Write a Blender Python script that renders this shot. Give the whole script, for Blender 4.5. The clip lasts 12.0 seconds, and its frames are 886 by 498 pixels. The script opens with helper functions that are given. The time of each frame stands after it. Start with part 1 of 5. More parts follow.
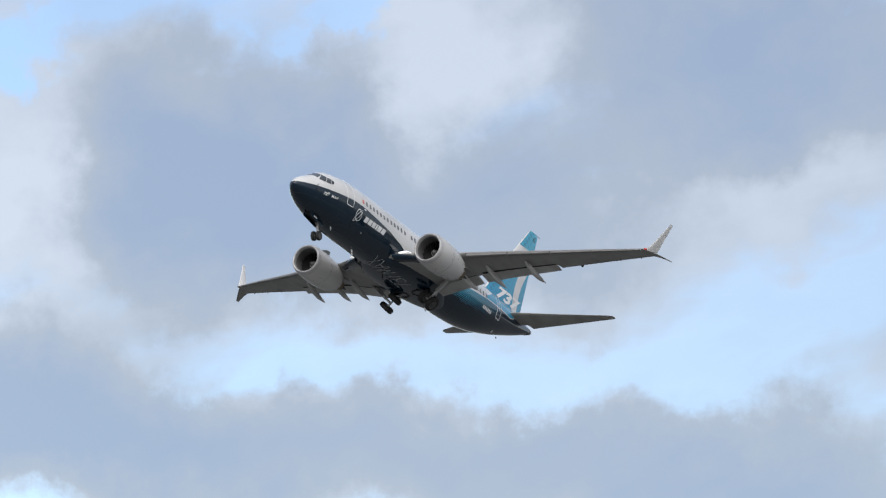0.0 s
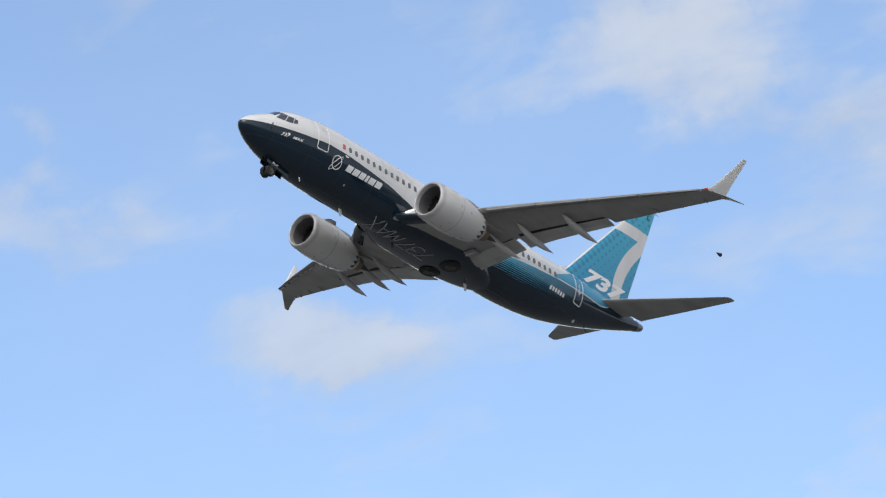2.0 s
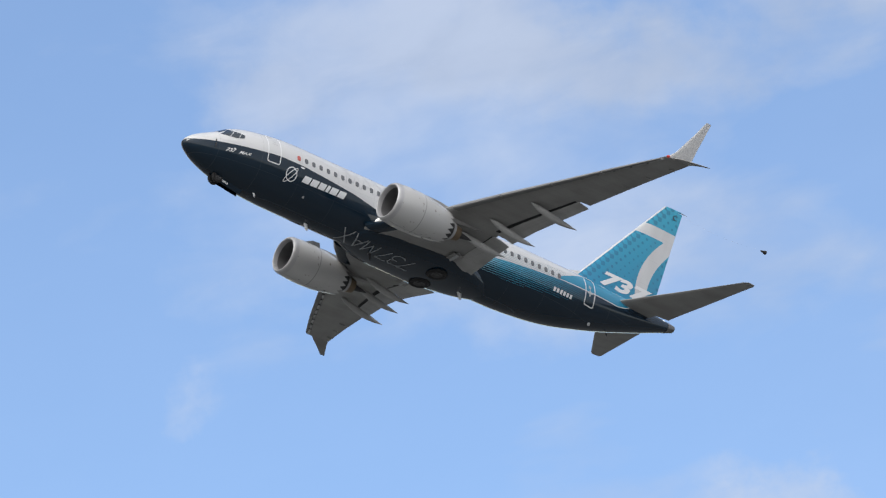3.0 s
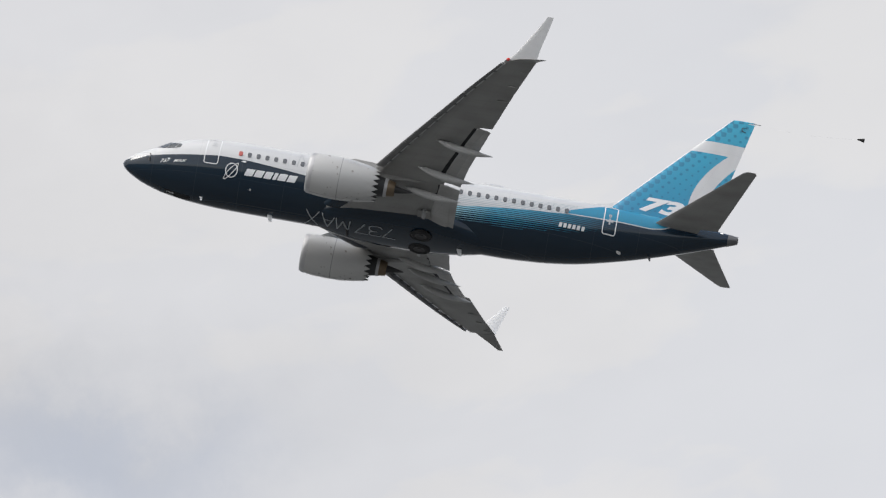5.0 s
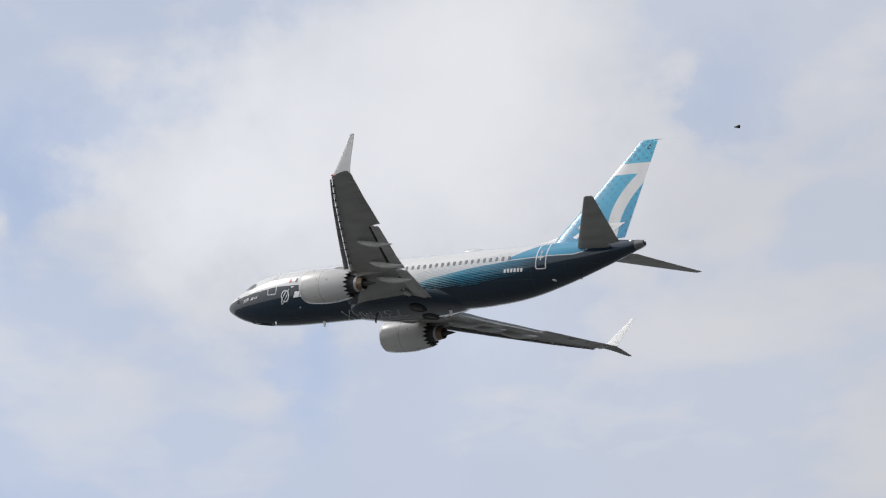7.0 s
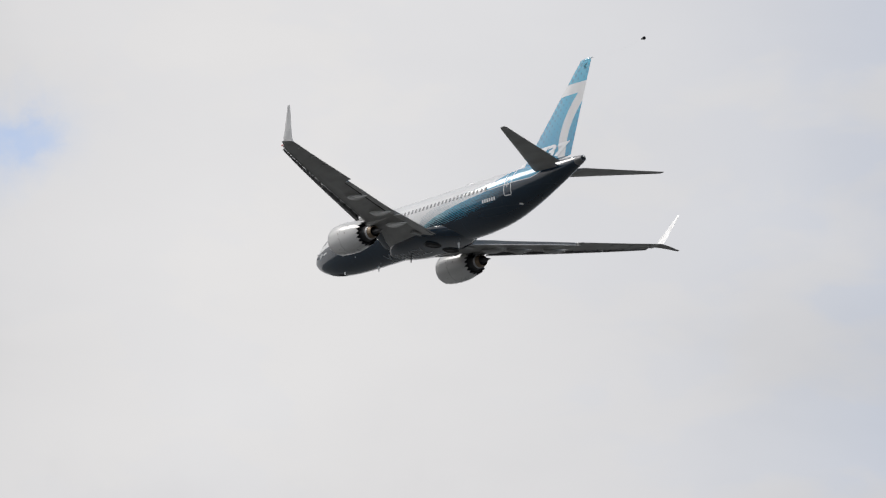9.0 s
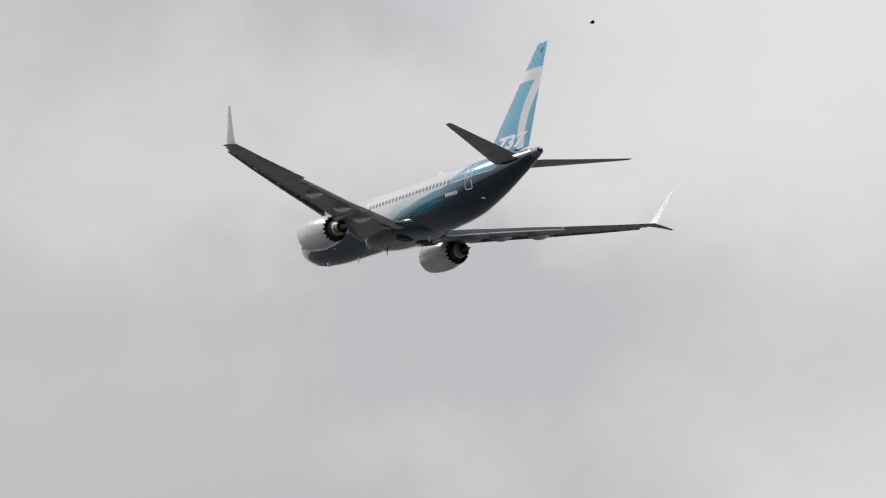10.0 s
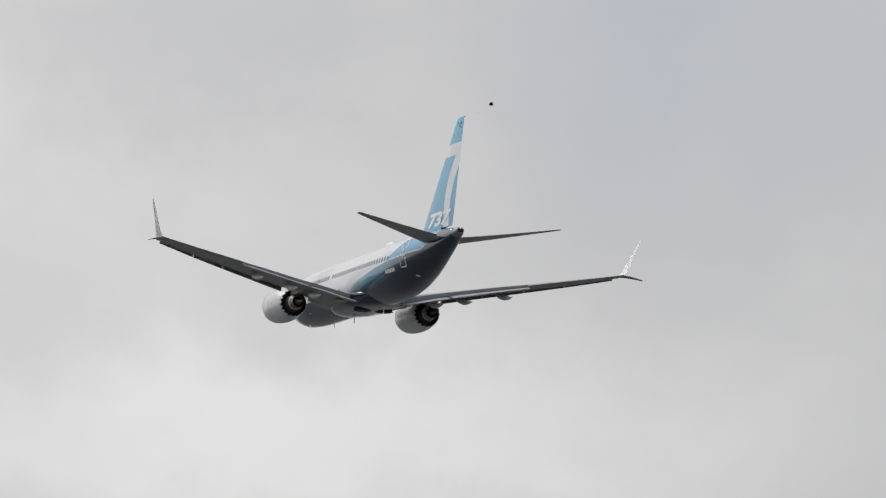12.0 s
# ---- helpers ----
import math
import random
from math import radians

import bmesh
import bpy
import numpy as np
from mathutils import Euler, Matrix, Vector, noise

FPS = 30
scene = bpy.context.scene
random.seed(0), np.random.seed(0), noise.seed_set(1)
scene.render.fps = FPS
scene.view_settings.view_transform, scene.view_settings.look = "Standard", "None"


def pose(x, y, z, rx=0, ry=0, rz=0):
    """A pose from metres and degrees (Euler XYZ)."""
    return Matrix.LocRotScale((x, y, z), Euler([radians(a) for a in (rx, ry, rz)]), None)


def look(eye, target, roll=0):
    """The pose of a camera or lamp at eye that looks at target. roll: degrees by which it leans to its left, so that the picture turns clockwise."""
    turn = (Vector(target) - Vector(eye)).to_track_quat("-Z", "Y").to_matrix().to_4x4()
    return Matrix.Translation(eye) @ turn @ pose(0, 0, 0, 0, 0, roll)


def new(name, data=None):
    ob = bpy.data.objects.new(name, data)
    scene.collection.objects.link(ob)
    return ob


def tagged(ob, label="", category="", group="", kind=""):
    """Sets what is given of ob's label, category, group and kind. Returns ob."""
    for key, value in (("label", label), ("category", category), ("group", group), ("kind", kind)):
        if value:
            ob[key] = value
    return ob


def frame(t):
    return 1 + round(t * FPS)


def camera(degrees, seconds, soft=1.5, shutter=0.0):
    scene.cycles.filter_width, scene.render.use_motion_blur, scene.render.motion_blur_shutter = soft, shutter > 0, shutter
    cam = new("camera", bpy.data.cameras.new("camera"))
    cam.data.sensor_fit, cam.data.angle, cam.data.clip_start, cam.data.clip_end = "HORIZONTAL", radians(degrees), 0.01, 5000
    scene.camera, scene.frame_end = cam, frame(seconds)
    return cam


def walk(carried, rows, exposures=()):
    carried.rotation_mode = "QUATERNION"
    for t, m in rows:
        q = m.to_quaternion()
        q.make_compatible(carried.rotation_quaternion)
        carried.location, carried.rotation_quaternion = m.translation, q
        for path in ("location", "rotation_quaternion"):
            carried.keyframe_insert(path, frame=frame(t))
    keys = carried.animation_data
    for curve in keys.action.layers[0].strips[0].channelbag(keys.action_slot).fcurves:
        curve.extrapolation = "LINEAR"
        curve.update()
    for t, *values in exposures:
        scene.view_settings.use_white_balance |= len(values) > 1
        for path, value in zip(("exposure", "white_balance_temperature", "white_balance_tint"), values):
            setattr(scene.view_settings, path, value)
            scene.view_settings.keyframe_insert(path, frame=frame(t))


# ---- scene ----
# the camera stands on the airfield and swings after the climbing airliner
CAMERA_ROWS = (
    (0, 10.000, 60.000), (0.1, 10.307, 60.458), (0.2, 10.633, 60.931), (0.3, 10.966, 61.426), (0.4, 11.293, 61.950), (0.5, 11.602, 62.513),
    (0.6, 11.880, 63.109), (0.7, 12.136, 63.735), (0.8, 12.388, 64.401), (0.9, 12.656, 65.117), (1, 12.959, 65.893), (1.1, 13.298, 66.742),
    (1.2, 13.660, 67.661), (1.3, 14.043, 68.631), (1.4, 14.444, 69.631), (1.5, 14.860, 70.641), (1.6, 15.291, 71.662), (1.7, 15.736, 72.705),
    (1.8, 16.190, 73.758), (1.9, 16.646, 74.810), (2, 17.101, 75.852), (2.1, 17.556, 76.875), (2.2, 18.015, 77.889), (2.3, 18.471, 78.916),
    (2.4, 18.920, 79.976), (2.5, 19.357, 81.090), (2.6, 19.762, 82.286), (2.7, 20.139, 83.549), (2.8, 20.517, 84.838), (2.9, 20.921, 86.108),
    (3, 21.379, 87.317), (3.1, 21.902, 88.443), (3.2, 22.427, 89.581), (3.3, 22.901, 90.815), (3.4, 23.337, 92.134), (3.5, 23.736, 93.536),
    (3.6, 24.100, 95.013), (3.7, 24.431, 96.562), (3.8, 24.730, 98.177), (3.9, 24.999, 99.851), (4, 25.239, 101.578), (4.1, 25.451, 103.348),
    (4.2, 25.638, 105.154), (4.3, 25.802, 106.986), (4.4, 25.943, 108.832), (4.5, 26.063, 110.682), (4.6, 26.164, 112.523), (4.7, 26.247, 114.343),
    (4.8, 26.314, 116.131), (4.9, 26.339, 117.885), (5, 26.378, 119.639), (5.1, 26.527, 121.182), (5.2, 26.762, 122.503), (5.3, 27.025, 123.941),
    (5.4, 27.256, 125.837), (5.5, 27.407, 128.535), (5.6, 27.503, 132.037), (5.7, 27.486, 134.277), (5.8, 27.340, 135.372), (5.9, 27.145, 136.042),
    (6, 26.984, 137.008), (6.1, 26.886, 138.412), (6.2, 26.819, 139.892), (6.3, 26.759, 141.406), (6.4, 26.685, 142.914), (6.5, 26.573, 144.376),
    (6.6, 26.433, 145.808), (6.7, 26.282, 147.232), (6.8, 26.111, 148.622), (6.9, 25.908, 149.951), (7, 25.664, 151.192), (7.1, 25.380, 152.321),
    (7.2, 25.064, 153.354), (7.3, 24.714, 154.332), (7.4, 24.330, 155.292), (7.5, 23.910, 156.274), (7.6, 23.443, 157.285), (7.7, 22.970, 158.281),
    (7.8, 22.540, 159.253), (7.9, 22.148, 160.220), (8, 21.790, 161.181), (8.1, 21.461, 162.133), (8.2, 21.156, 163.078), (8.3, 20.872, 164.011),
    (8.4, 20.603, 164.933), (8.5, 20.346, 165.841), (8.6, 20.094, 166.731), (8.7, 19.845, 167.601), (8.8, 19.595, 168.447), (8.9, 19.340, 169.265),
    (9, 19.076, 170.050), (9.1, 18.801, 170.798), (9.2, 18.512, 171.504), (9.3, 18.206, 172.162), (9.4, 17.900, 172.767), (9.5, 17.580, 173.370),
    (9.6, 17.202, 174.037), (9.7, 16.774, 174.757), (9.8, 16.327, 175.493), (9.9, 15.892, 176.210), (10, 15.501, 176.868), (10.1, 15.161, 177.441),
    (10.2, 14.852, 177.953), (10.3, 14.565, 178.435), (10.4, 14.295, 178.923), (10.5, 14.031, 179.451), (10.6, 13.778, 180.039), (10.7, 13.542, 180.664),
    (10.8, 13.315, 181.303), (10.9, 13.092, 181.931), (11, 12.868, 182.523), (11.1, 12.650, 183.075), (11.2, 12.443, 183.605), (11.3, 12.232, 184.119),
    (11.4, 12.003, 184.626), (11.5, 11.742, 185.131), (11.6, 11.440, 185.636), (11.7, 11.106, 186.136), (11.8, 10.753, 186.629), (11.9, 10.397, 187.114),
    (12, 10.054, 187.591),
)
# the film is a little darker at first, and again as it turns to the bright side of the sky
EXPOSURES = ((0, 0.78), (1.0, 0.77), (1.5, 0.66), (2.0, 0.82), (2.5, 0.83), (3.0, 0.93), (4.8, 1.0), (5.5, 1.02), (6.0, 0.95), (6.5, 0.94), (7.5, 0.81), (9.5, 0.65), (12, 0.65))
cam = camera(10.0, 12.0, soft=1.25)
walk(cam, [(t, pose(0, 0, 1.7, 90 + tilt, 0, pan)) for t, tilt, pan in CAMERA_ROWS], EXPOSURES)

# ---- light: a bright, broken-cloud sky and a veiled sun ----
SUN_AZIMUTH, SUN_ELEVATION = 326.0, 45.0   # degrees, azimuth from +x towards +y


def sky_world():
    world = bpy.data.worlds.new("sky")
    scene.world = world
    world.use_nodes = True
    nt = world.node_tree
    nt.nodes.clear()

    def node(kind):
        return nt.nodes.new(kind)

    def colour_mix(blend="MIX"):
        n = node("ShaderNodeMix")
        n.data_type, n.blend_type = "RGBA", blend
        return n

    def math_node(op, a, b=None, c=None, clamp=False):
        n = node("ShaderNodeMath")
        n.operation, n.use_clamp = op, clamp
        for k, v in enumerate((a, b, c)):
            if v is None:
                continue
            if isinstance(v, (int, float)):
                n.inputs[k].default_value = v
            else:
                nt.links.new(v, n.inputs[k])
        return n.outputs[0]

    def ramp(value, stops, smooth="EASE"):
        n = node("ShaderNodeValToRGB")
        n.color_ramp.interpolation = smooth
        els = n.color_ramp.elements
        while len(els) < len(stops):
            els.new(0.5)
        for e, (p, c) in zip(els, stops):
            e.position = p
            e.color = (c, c, c, 1) if isinstance(c, (int, float)) else (*c, 1)
        nt.links.new(value, n.inputs[0])
        return n.outputs[0]

    def mix(fac, a, b):
        n = colour_mix()
        nt.links.new(fac, n.inputs[0])
        for v, k in ((a, 6), (b, 7)):
            if isinstance(v, tuple):
                n.inputs[k].default_value = (*v, 1)
            else:
                nt.links.new(v, n.inputs[k])
        return n.outputs[2]

    def clouds(scale, detail, rough, shift, squash=2.0, warp=0.0, lean=0.0):
        m = node("ShaderNodeMapping")
        m.inputs["Location"].default_value = shift
        m.inputs["Scale"].default_value = (scale, scale, scale * squash)
        tip = node("ShaderNodeVectorRotate")
        tip.rotation_type = "AXIS_ANGLE"
        tip.inputs["Axis"].default_value = (-math.sin(radians(70)), math.cos(radians(70)), 0)
        tip.inputs["Angle"].default_value = radians(lean)
        nt.links.new(coords.outputs["Generated"], tip.inputs["Vector"])
        nt.links.new(tip.outputs[0], m.inputs[0])
        n = node("ShaderNodeTexNoise")
        n.inputs["Scale"].default_value = 1.0
        n.inputs["Detail"].default_value = detail
        n.inputs["Roughness"].default_value = rough
        n.inputs["Distortion"].default_value = warp
        nt.links.new(m.outputs[0], n.inputs["Vector"])
        return n.outputs["Fac"]

    coords = node("ShaderNodeTexCoord")
    split = node("ShaderNodeSeparateXYZ")
    nt.links.new(coords.outputs["Generated"], split.inputs[0])
    azimuth = math_node("ARCTAN2", split.outputs[1], split.outputs[0])
    turn = math_node("DIVIDE", math_node("FLOORED_MODULO", azimuth, 2 * math.pi), 2 * math.pi)

    sky = node("ShaderNodeTexSky")
    sky.sky_type, sky.sun_disc = "NISHITA", False
    sky.sun_elevation, sky.sun_rotation = radians(SUN_ELEVATION), radians(90 - SUN_AZIMUTH)
    sky.air_density, sky.dust_density, sky.ozone_density = 0.9, 0.1, 1.6
    blue = colour_mix("MULTIPLY")
    blue.inputs[0].default_value = 1.0
    nt.links.new(sky.outputs[0], blue.inputs[6])
    blue.inputs[7].default_value = (*SKY, 1)

    # how closed the cloud is, and how bright, from one part of the sky to the next
    def around(stops):
        return ramp(turn, [(((pan + 90) % 360) / 360, v) for pan, v in stops])

    cover, gloom, veil = around(COVER), around(GLOOM), around(VEIL)
    # single clouds and gaps, with frayed outlines
    pan_deg = math_node("SUBTRACT", math_node("MULTIPLY", turn, 360.0), 90.0)
    tilt_deg = math_node("MULTIPLY", math_node("ARCSINE", split.outputs[2]), 180 / math.pi)
    p = math_node("ADD", pan_deg, math_node("MULTIPLY", math_node("SUBTRACT", clouds(24.0, 7.0, 0.6, (1.3, 7.7, 3.1), 1.0, 0.0), 0.5), 4.0))
    q = math_node("ADD", tilt_deg, math_node("MULTIPLY", math_node("SUBTRACT", clouds(24.0, 7.0, 0.6, (8.3, 2.7, 6.1), 1.0, 0.0), 0.5), 3.6))
    for pan, tilt, wide, high, more, brighter in DARK_CLOUDS + FAIR_CLOUDS + GREY_CLOUDS + GAPS:
        a = math_node("MULTIPLY_ADD", p, 1 / wide, -pan / wide)
        b = math_node("MULTIPLY_ADD", q, 1 / high, -tilt / high)
        r2 = math_node("MULTIPLY_ADD", b, b, math_node("MULTIPLY", a, a))
        g = math_node("EXPONENT", math_node("MULTIPLY", math_node("POWER", r2, 1.2), -1.0))
        cover = math_node("MULTIPLY_ADD", g, more, cover)
        gloom = math_node("MULTIPLY_ADD", g, brighter, gloom)
        if more < 0:
            veil = math_node("MULTIPLY_ADD", g, more * 0.5, veil)
    big = clouds(*BIG)
    fine = clouds(*FINE)
    body = math_node("ADD", math_node("MULTIPLY", big, 0.76), math_node("MULTIPLY", fine, 0.24))
    edge = math_node("SUBTRACT", 0.66, math_node("MULTIPLY", cover, 0.6))
    density = math_node("DIVIDE", math_node("SUBTRACT", body, edge), around(SOFT), clamp=True)
    density = math_node("MULTIPLY", math_node("MAXIMUM", ramp(density, [(0.0, 0.0), (1.0, 1.0)]), veil), around(OPACITY))
    shade = clouds(*SHADE)
    lit = math_node("ADD", math_node("MULTIPLY", math_node("SUBTRACT", shade, 0.5), around(MOTTLE)), math_node("MULTIPLY_ADD", math_node("SUBTRACT", fine, 0.5), around(GRAIN), gloom), clamp=True)
    tone = colour_mix("MULTIPLY")
    tone.inputs[0].default_value = 1.0
    nt.links.new(ramp(lit, TONES, "LINEAR"), tone.inputs[6])
    nt.links.new(around(TINT), tone.inputs[7])
    tone = tone.outputs[2]
    colour = mix(density, blue.outputs[2], tone)
    # the veiled sun brightens the cloud round it
    aim = node("ShaderNodeVectorMath")
    aim.operation = "DOT_PRODUCT"
    nt.links.new(coords.outputs["Generated"], aim.inputs[0])
    high = math.cos(radians(SUN_ELEVATION))
    aim.inputs[1].default_value = (math.cos(radians(SUN_AZIMUTH)) * high, math.sin(radians(SUN_AZIMUTH)) * high, math.sin(radians(SUN_ELEVATION)))
    glow = math_node("EXPONENT", math_node("MULTIPLY", math_node("SUBTRACT", aim.outputs["Value"], 1.0), 9.0))
    gain = node("ShaderNodeVectorMath")
    gain.operation = "SCALE"
    nt.links.new(colour, gain.inputs[0])
    nt.links.new(math_node("MULTIPLY_ADD", glow, 1.1, 1.0), gain.inputs["Scale"])
    back = node("ShaderNodeBackground")
    nt.links.new(gain.outputs[0], back.inputs[0])
    back.inputs[1].default_value = 1.0
    out = node("ShaderNodeOutputWorld")
    nt.links.new(back.outputs[0], out.inputs[0])


SKY = (0.100, 0.105, 0.110)
# pan in degrees from +y towards -x, amount
COVER = ((275, 0.95), (45, 0.72), (63, 0.60), (68, 0.48), (74, 0.36), (80, 0.33), (93, 0.33), (110, 0.95), (128, 1.0), (142, 0.84), (160, 0.80), (172, 1.05), (183, 1.05), (250, 1.0))
GLOOM = ((275, 0.9), (310, 0.7), (45, 0.56), (63, 0.66), (66, 0.70), (71, 0.70), (80, 0.60), (93, 0.62), (110, 0.82), (124, 0.70), (134, 0.56), (146, 0.68), (160, 0.60), (172, 0.87), (176.5, 0.66), (179.5, 0.48), (200, 0.6), (245, 0.95), (268, 0.9))
VEIL = ((275, 0.9), (310, 0.6), (45, 0.62), (60, 0.60), (64, 0.42), (70, 0.15), (79, 0.20), (86, 0.10), (93, 0.12), (110, 0.92), (128, 0.97), (136, 0.96), (142, 0.83), (160, 0.68), (168, 0.97), (179, 1.0), (260, 1.0))
OPACITY = ((275, 0.85), (45, 0.9), (63, 0.88), (72, 0.78), (84, 0.64), (92, 0.54), (108, 1.0), (240, 1.0))
TONES = ((0.0, (0.20, 0.226, 0.275)), (0.45, (0.255, 0.260, 0.272)), (0.75, (0.345, 0.348, 0.358)), (1.0, (0.39, 0.392, 0.398)))
GRAIN = ((275, 0.1), (45, 0.35), (92, 0.35), (108, 0.06), (240, 0.06))
SOFT = ((275, 0.3), (45, 0.40), (66, 0.32), (80, 0.36), (86, 0.5), (92, 0.5), (110, 0.5), (240, 0.5))
TINT = ((275, (1.7, 1.65, 1.6)), (310, (1.2, 1.2, 1.2)), (10, (1.0, 1.0, 1.0)), (45, (0.96, 1.055, 1.18)), (62, (0.98, 1.06, 1.175)), (68, (1.08, 1.13, 1.19)), (92, (1.05, 1.10, 1.20)), (110, (1.05, 1.04, 1.03)), (128, (1.07, 1.055, 1.045)), (138, (1.03, 1.03, 1.05)), (156, (1.07, 1.09, 1.14)), (173, (1.295, 1.27, 1.245)), (182, (1.29, 1.27, 1.235)), (200, (1.45, 1.42, 1.38)), (245, (1.7, 1.65, 1.6)), (268, (1.7, 1.65, 1.6)))
BIG = (14.0, 4.0, 0.5, (3.1, 1.7, 0.4), 2.6, 0.2, 12.0)
FINE = (40.0, 7.0, 0.55, (0.7, 5.2, 1.9), 2.6, 0.4, 14.0)
SHADE = (9.0, 4.0, 0.5, (5.3, 0.2, 2.6), 1.8, 0.2)
MOTTLE = ((275, 0.4), (45, 0.7), (92, 0.7), (108, 0.3), (132, 0.25), (146, 0.4), (162, 0.45), (172, 0.35), (240, 0.35))
# pan, tilt, half width, half height, more cover, brighter
DARK_CLOUDS = (
    (62.3, 10.9, 2.0, 1.25, 0.7, -0.75), (56.6, 12.0, 1.9, 1.0, 0.6, -0.6), (59.6, 9.9, 1.6, 0.7, 0.4, -0.35), (64.0, 8.1, 2.4, 0.8, 0.6, -0.6), (56.6, 7.7, 2.2, 0.75, 0.5, -0.5),
    (59.9, 11.9, 1.0, 0.9, 0.4, 0.5), (65.1, 10.7, 0.9, 1.4, 0.5, 0.5), (56.0, 10.5, 1.0, 0.6, 0.3, 0.2), (58.4, 10.6, 1.4, 0.7, 0.2, -0.3), (68.4, 11.0, 2.6, 1.3, 0.25, 0.18), (60.6, 7.6, 2.6, 0.7, 0.6, -0.45), (65.0, 7.5, 1.2, 0.6, 0.5, -0.4),
    (177.5, 18.9, 1.6, 1.1, -0.1, -0.2), (175.4, 11.7, 2.6, 1.3, 0.0, -0.25),
)
FAIR_CLOUDS = (
    (69.8, 13.3, 4.2, 1.2, 0.38, 0.10), (74.8, 12.5, 2.8, 1.6, 0.52, -0.05), (83.4, 17.9, 1.2, 0.8, 0.5, 0.12), (81.0, 17.4, 2.2, 0.5, 0.3, 0.1), (77.3, 15.9, 1.0, 0.5, 0.45, 0.1), (73.4, 19.2, 2.2, 0.85, 0.45, 0.15), (78.2, 20.4, 3.4, 1.2, 0.34, 0.05),
    (86.4, 23.8, 3.8, 0.9, 0.6, -0.08), (89.4, 23.0, 0.8, 0.5, 0.3, 0.0), (87.6, 21.7, 3.6, 1.4, 0.46, 0.16), (90.5, 19.4, 0.5, 0.5, 0.3, 0.1),
)
GREY_CLOUDS = (
    (148.5, 26.2, 1.7, 1.7, 0.4, -0.02), (141.8, 24.4, 1.8, 1.2, 0.4, 0.1), (151.2, 27.1, 2.2, 1.8, 0.35, 0.4), (154.3, 26.6, 1.6, 1.2, 0.3, 0.2), (160.2, 21.6, 1.5, 1.0, 0.0, -0.12), (158.9, 25.6, 1.7, 1.5, 0.3, 0.2), (153.9, 26.0, 1.1, 0.9, 0.2, 0.2),
    (138.0, 29.0, 7.0, 1.3, 0.3, 0.2), (128.0, 24.5, 6.0, 1.2, 0.0, -0.18), (127.0, 28.8, 6.0, 1.3, 0.0, 0.08), (189.0, 7.9, 4.5, 1.1, 0.0, 0.22), (184.8, 12.4, 1.8, 1.4, 0.0, -0.2), (190.6, 12.4, 2.6, 1.4, 0.0, -0.16),
    (172.3, 14.4, 4.5, 1.5, 0.0, -0.24), (180.0, 16.4, 3.0, 1.2, 0.0, 0.16), (176.5, 15.0, 2.2, 1.2, 0.0, -0.25),
)
GAPS = (
    (59.5, 8.85, 3.6, 0.35, -0.08, 0.0), (64.9, 12.4, 0.5, 0.3, -0.34, 0.0), (61.1, 12.75, 0.9, 0.25, -0.34, 0.0), (68.3, 16.3, 3.0, 1.0, -0.28, 0.0), (147.4, 27.4, 0.7, 0.8, -0.3, 0.0), (143.7, 25.3, 1.0, 0.8, -0.24, 0.0), (139.8, 25.3, 1.2, 0.8, -0.2, -0.05), (136.6, 24.8, 3.6, 0.9, -0.26, -0.10),
    (176.1, 20.3, 1.5, 0.6, -0.8, 0.0), (174.9, 20.4, 0.5, 0.3, -0.5, 0.0), (131.0, 24.5, 1.8, 0.8, -0.2, -0.05), (124.0, 24.0, 2.2, 0.7, -0.25, -0.11), (155.2, 21.9, 1.8, 0.6, -0.42, -0.1), (158.4, 21.9, 0.8, 0.6, -0.36, -0.1), (156.5, 26.0, 0.5, 0.9, -0.3, -0.1),
    (153.1, 24.2, 0.5, 0.7, -0.3, 0.0),
)
sky_world()

sun = new("sun", bpy.data.lights.new("sun", "SUN"))
sun.data.energy, sun.data.angle, sun.data.color = 0.75, radians(20), (1.0, 0.96, 0.91)
sun.matrix_world = look((0, 0, 0), (-math.cos(radians(SUN_AZIMUTH)) * math.cos(radians(SUN_ELEVATION)), -math.sin(radians(SUN_AZIMUTH)) * math.cos(radians(SUN_ELEVATION)), -math.sin(radians(SUN_ELEVATION))))


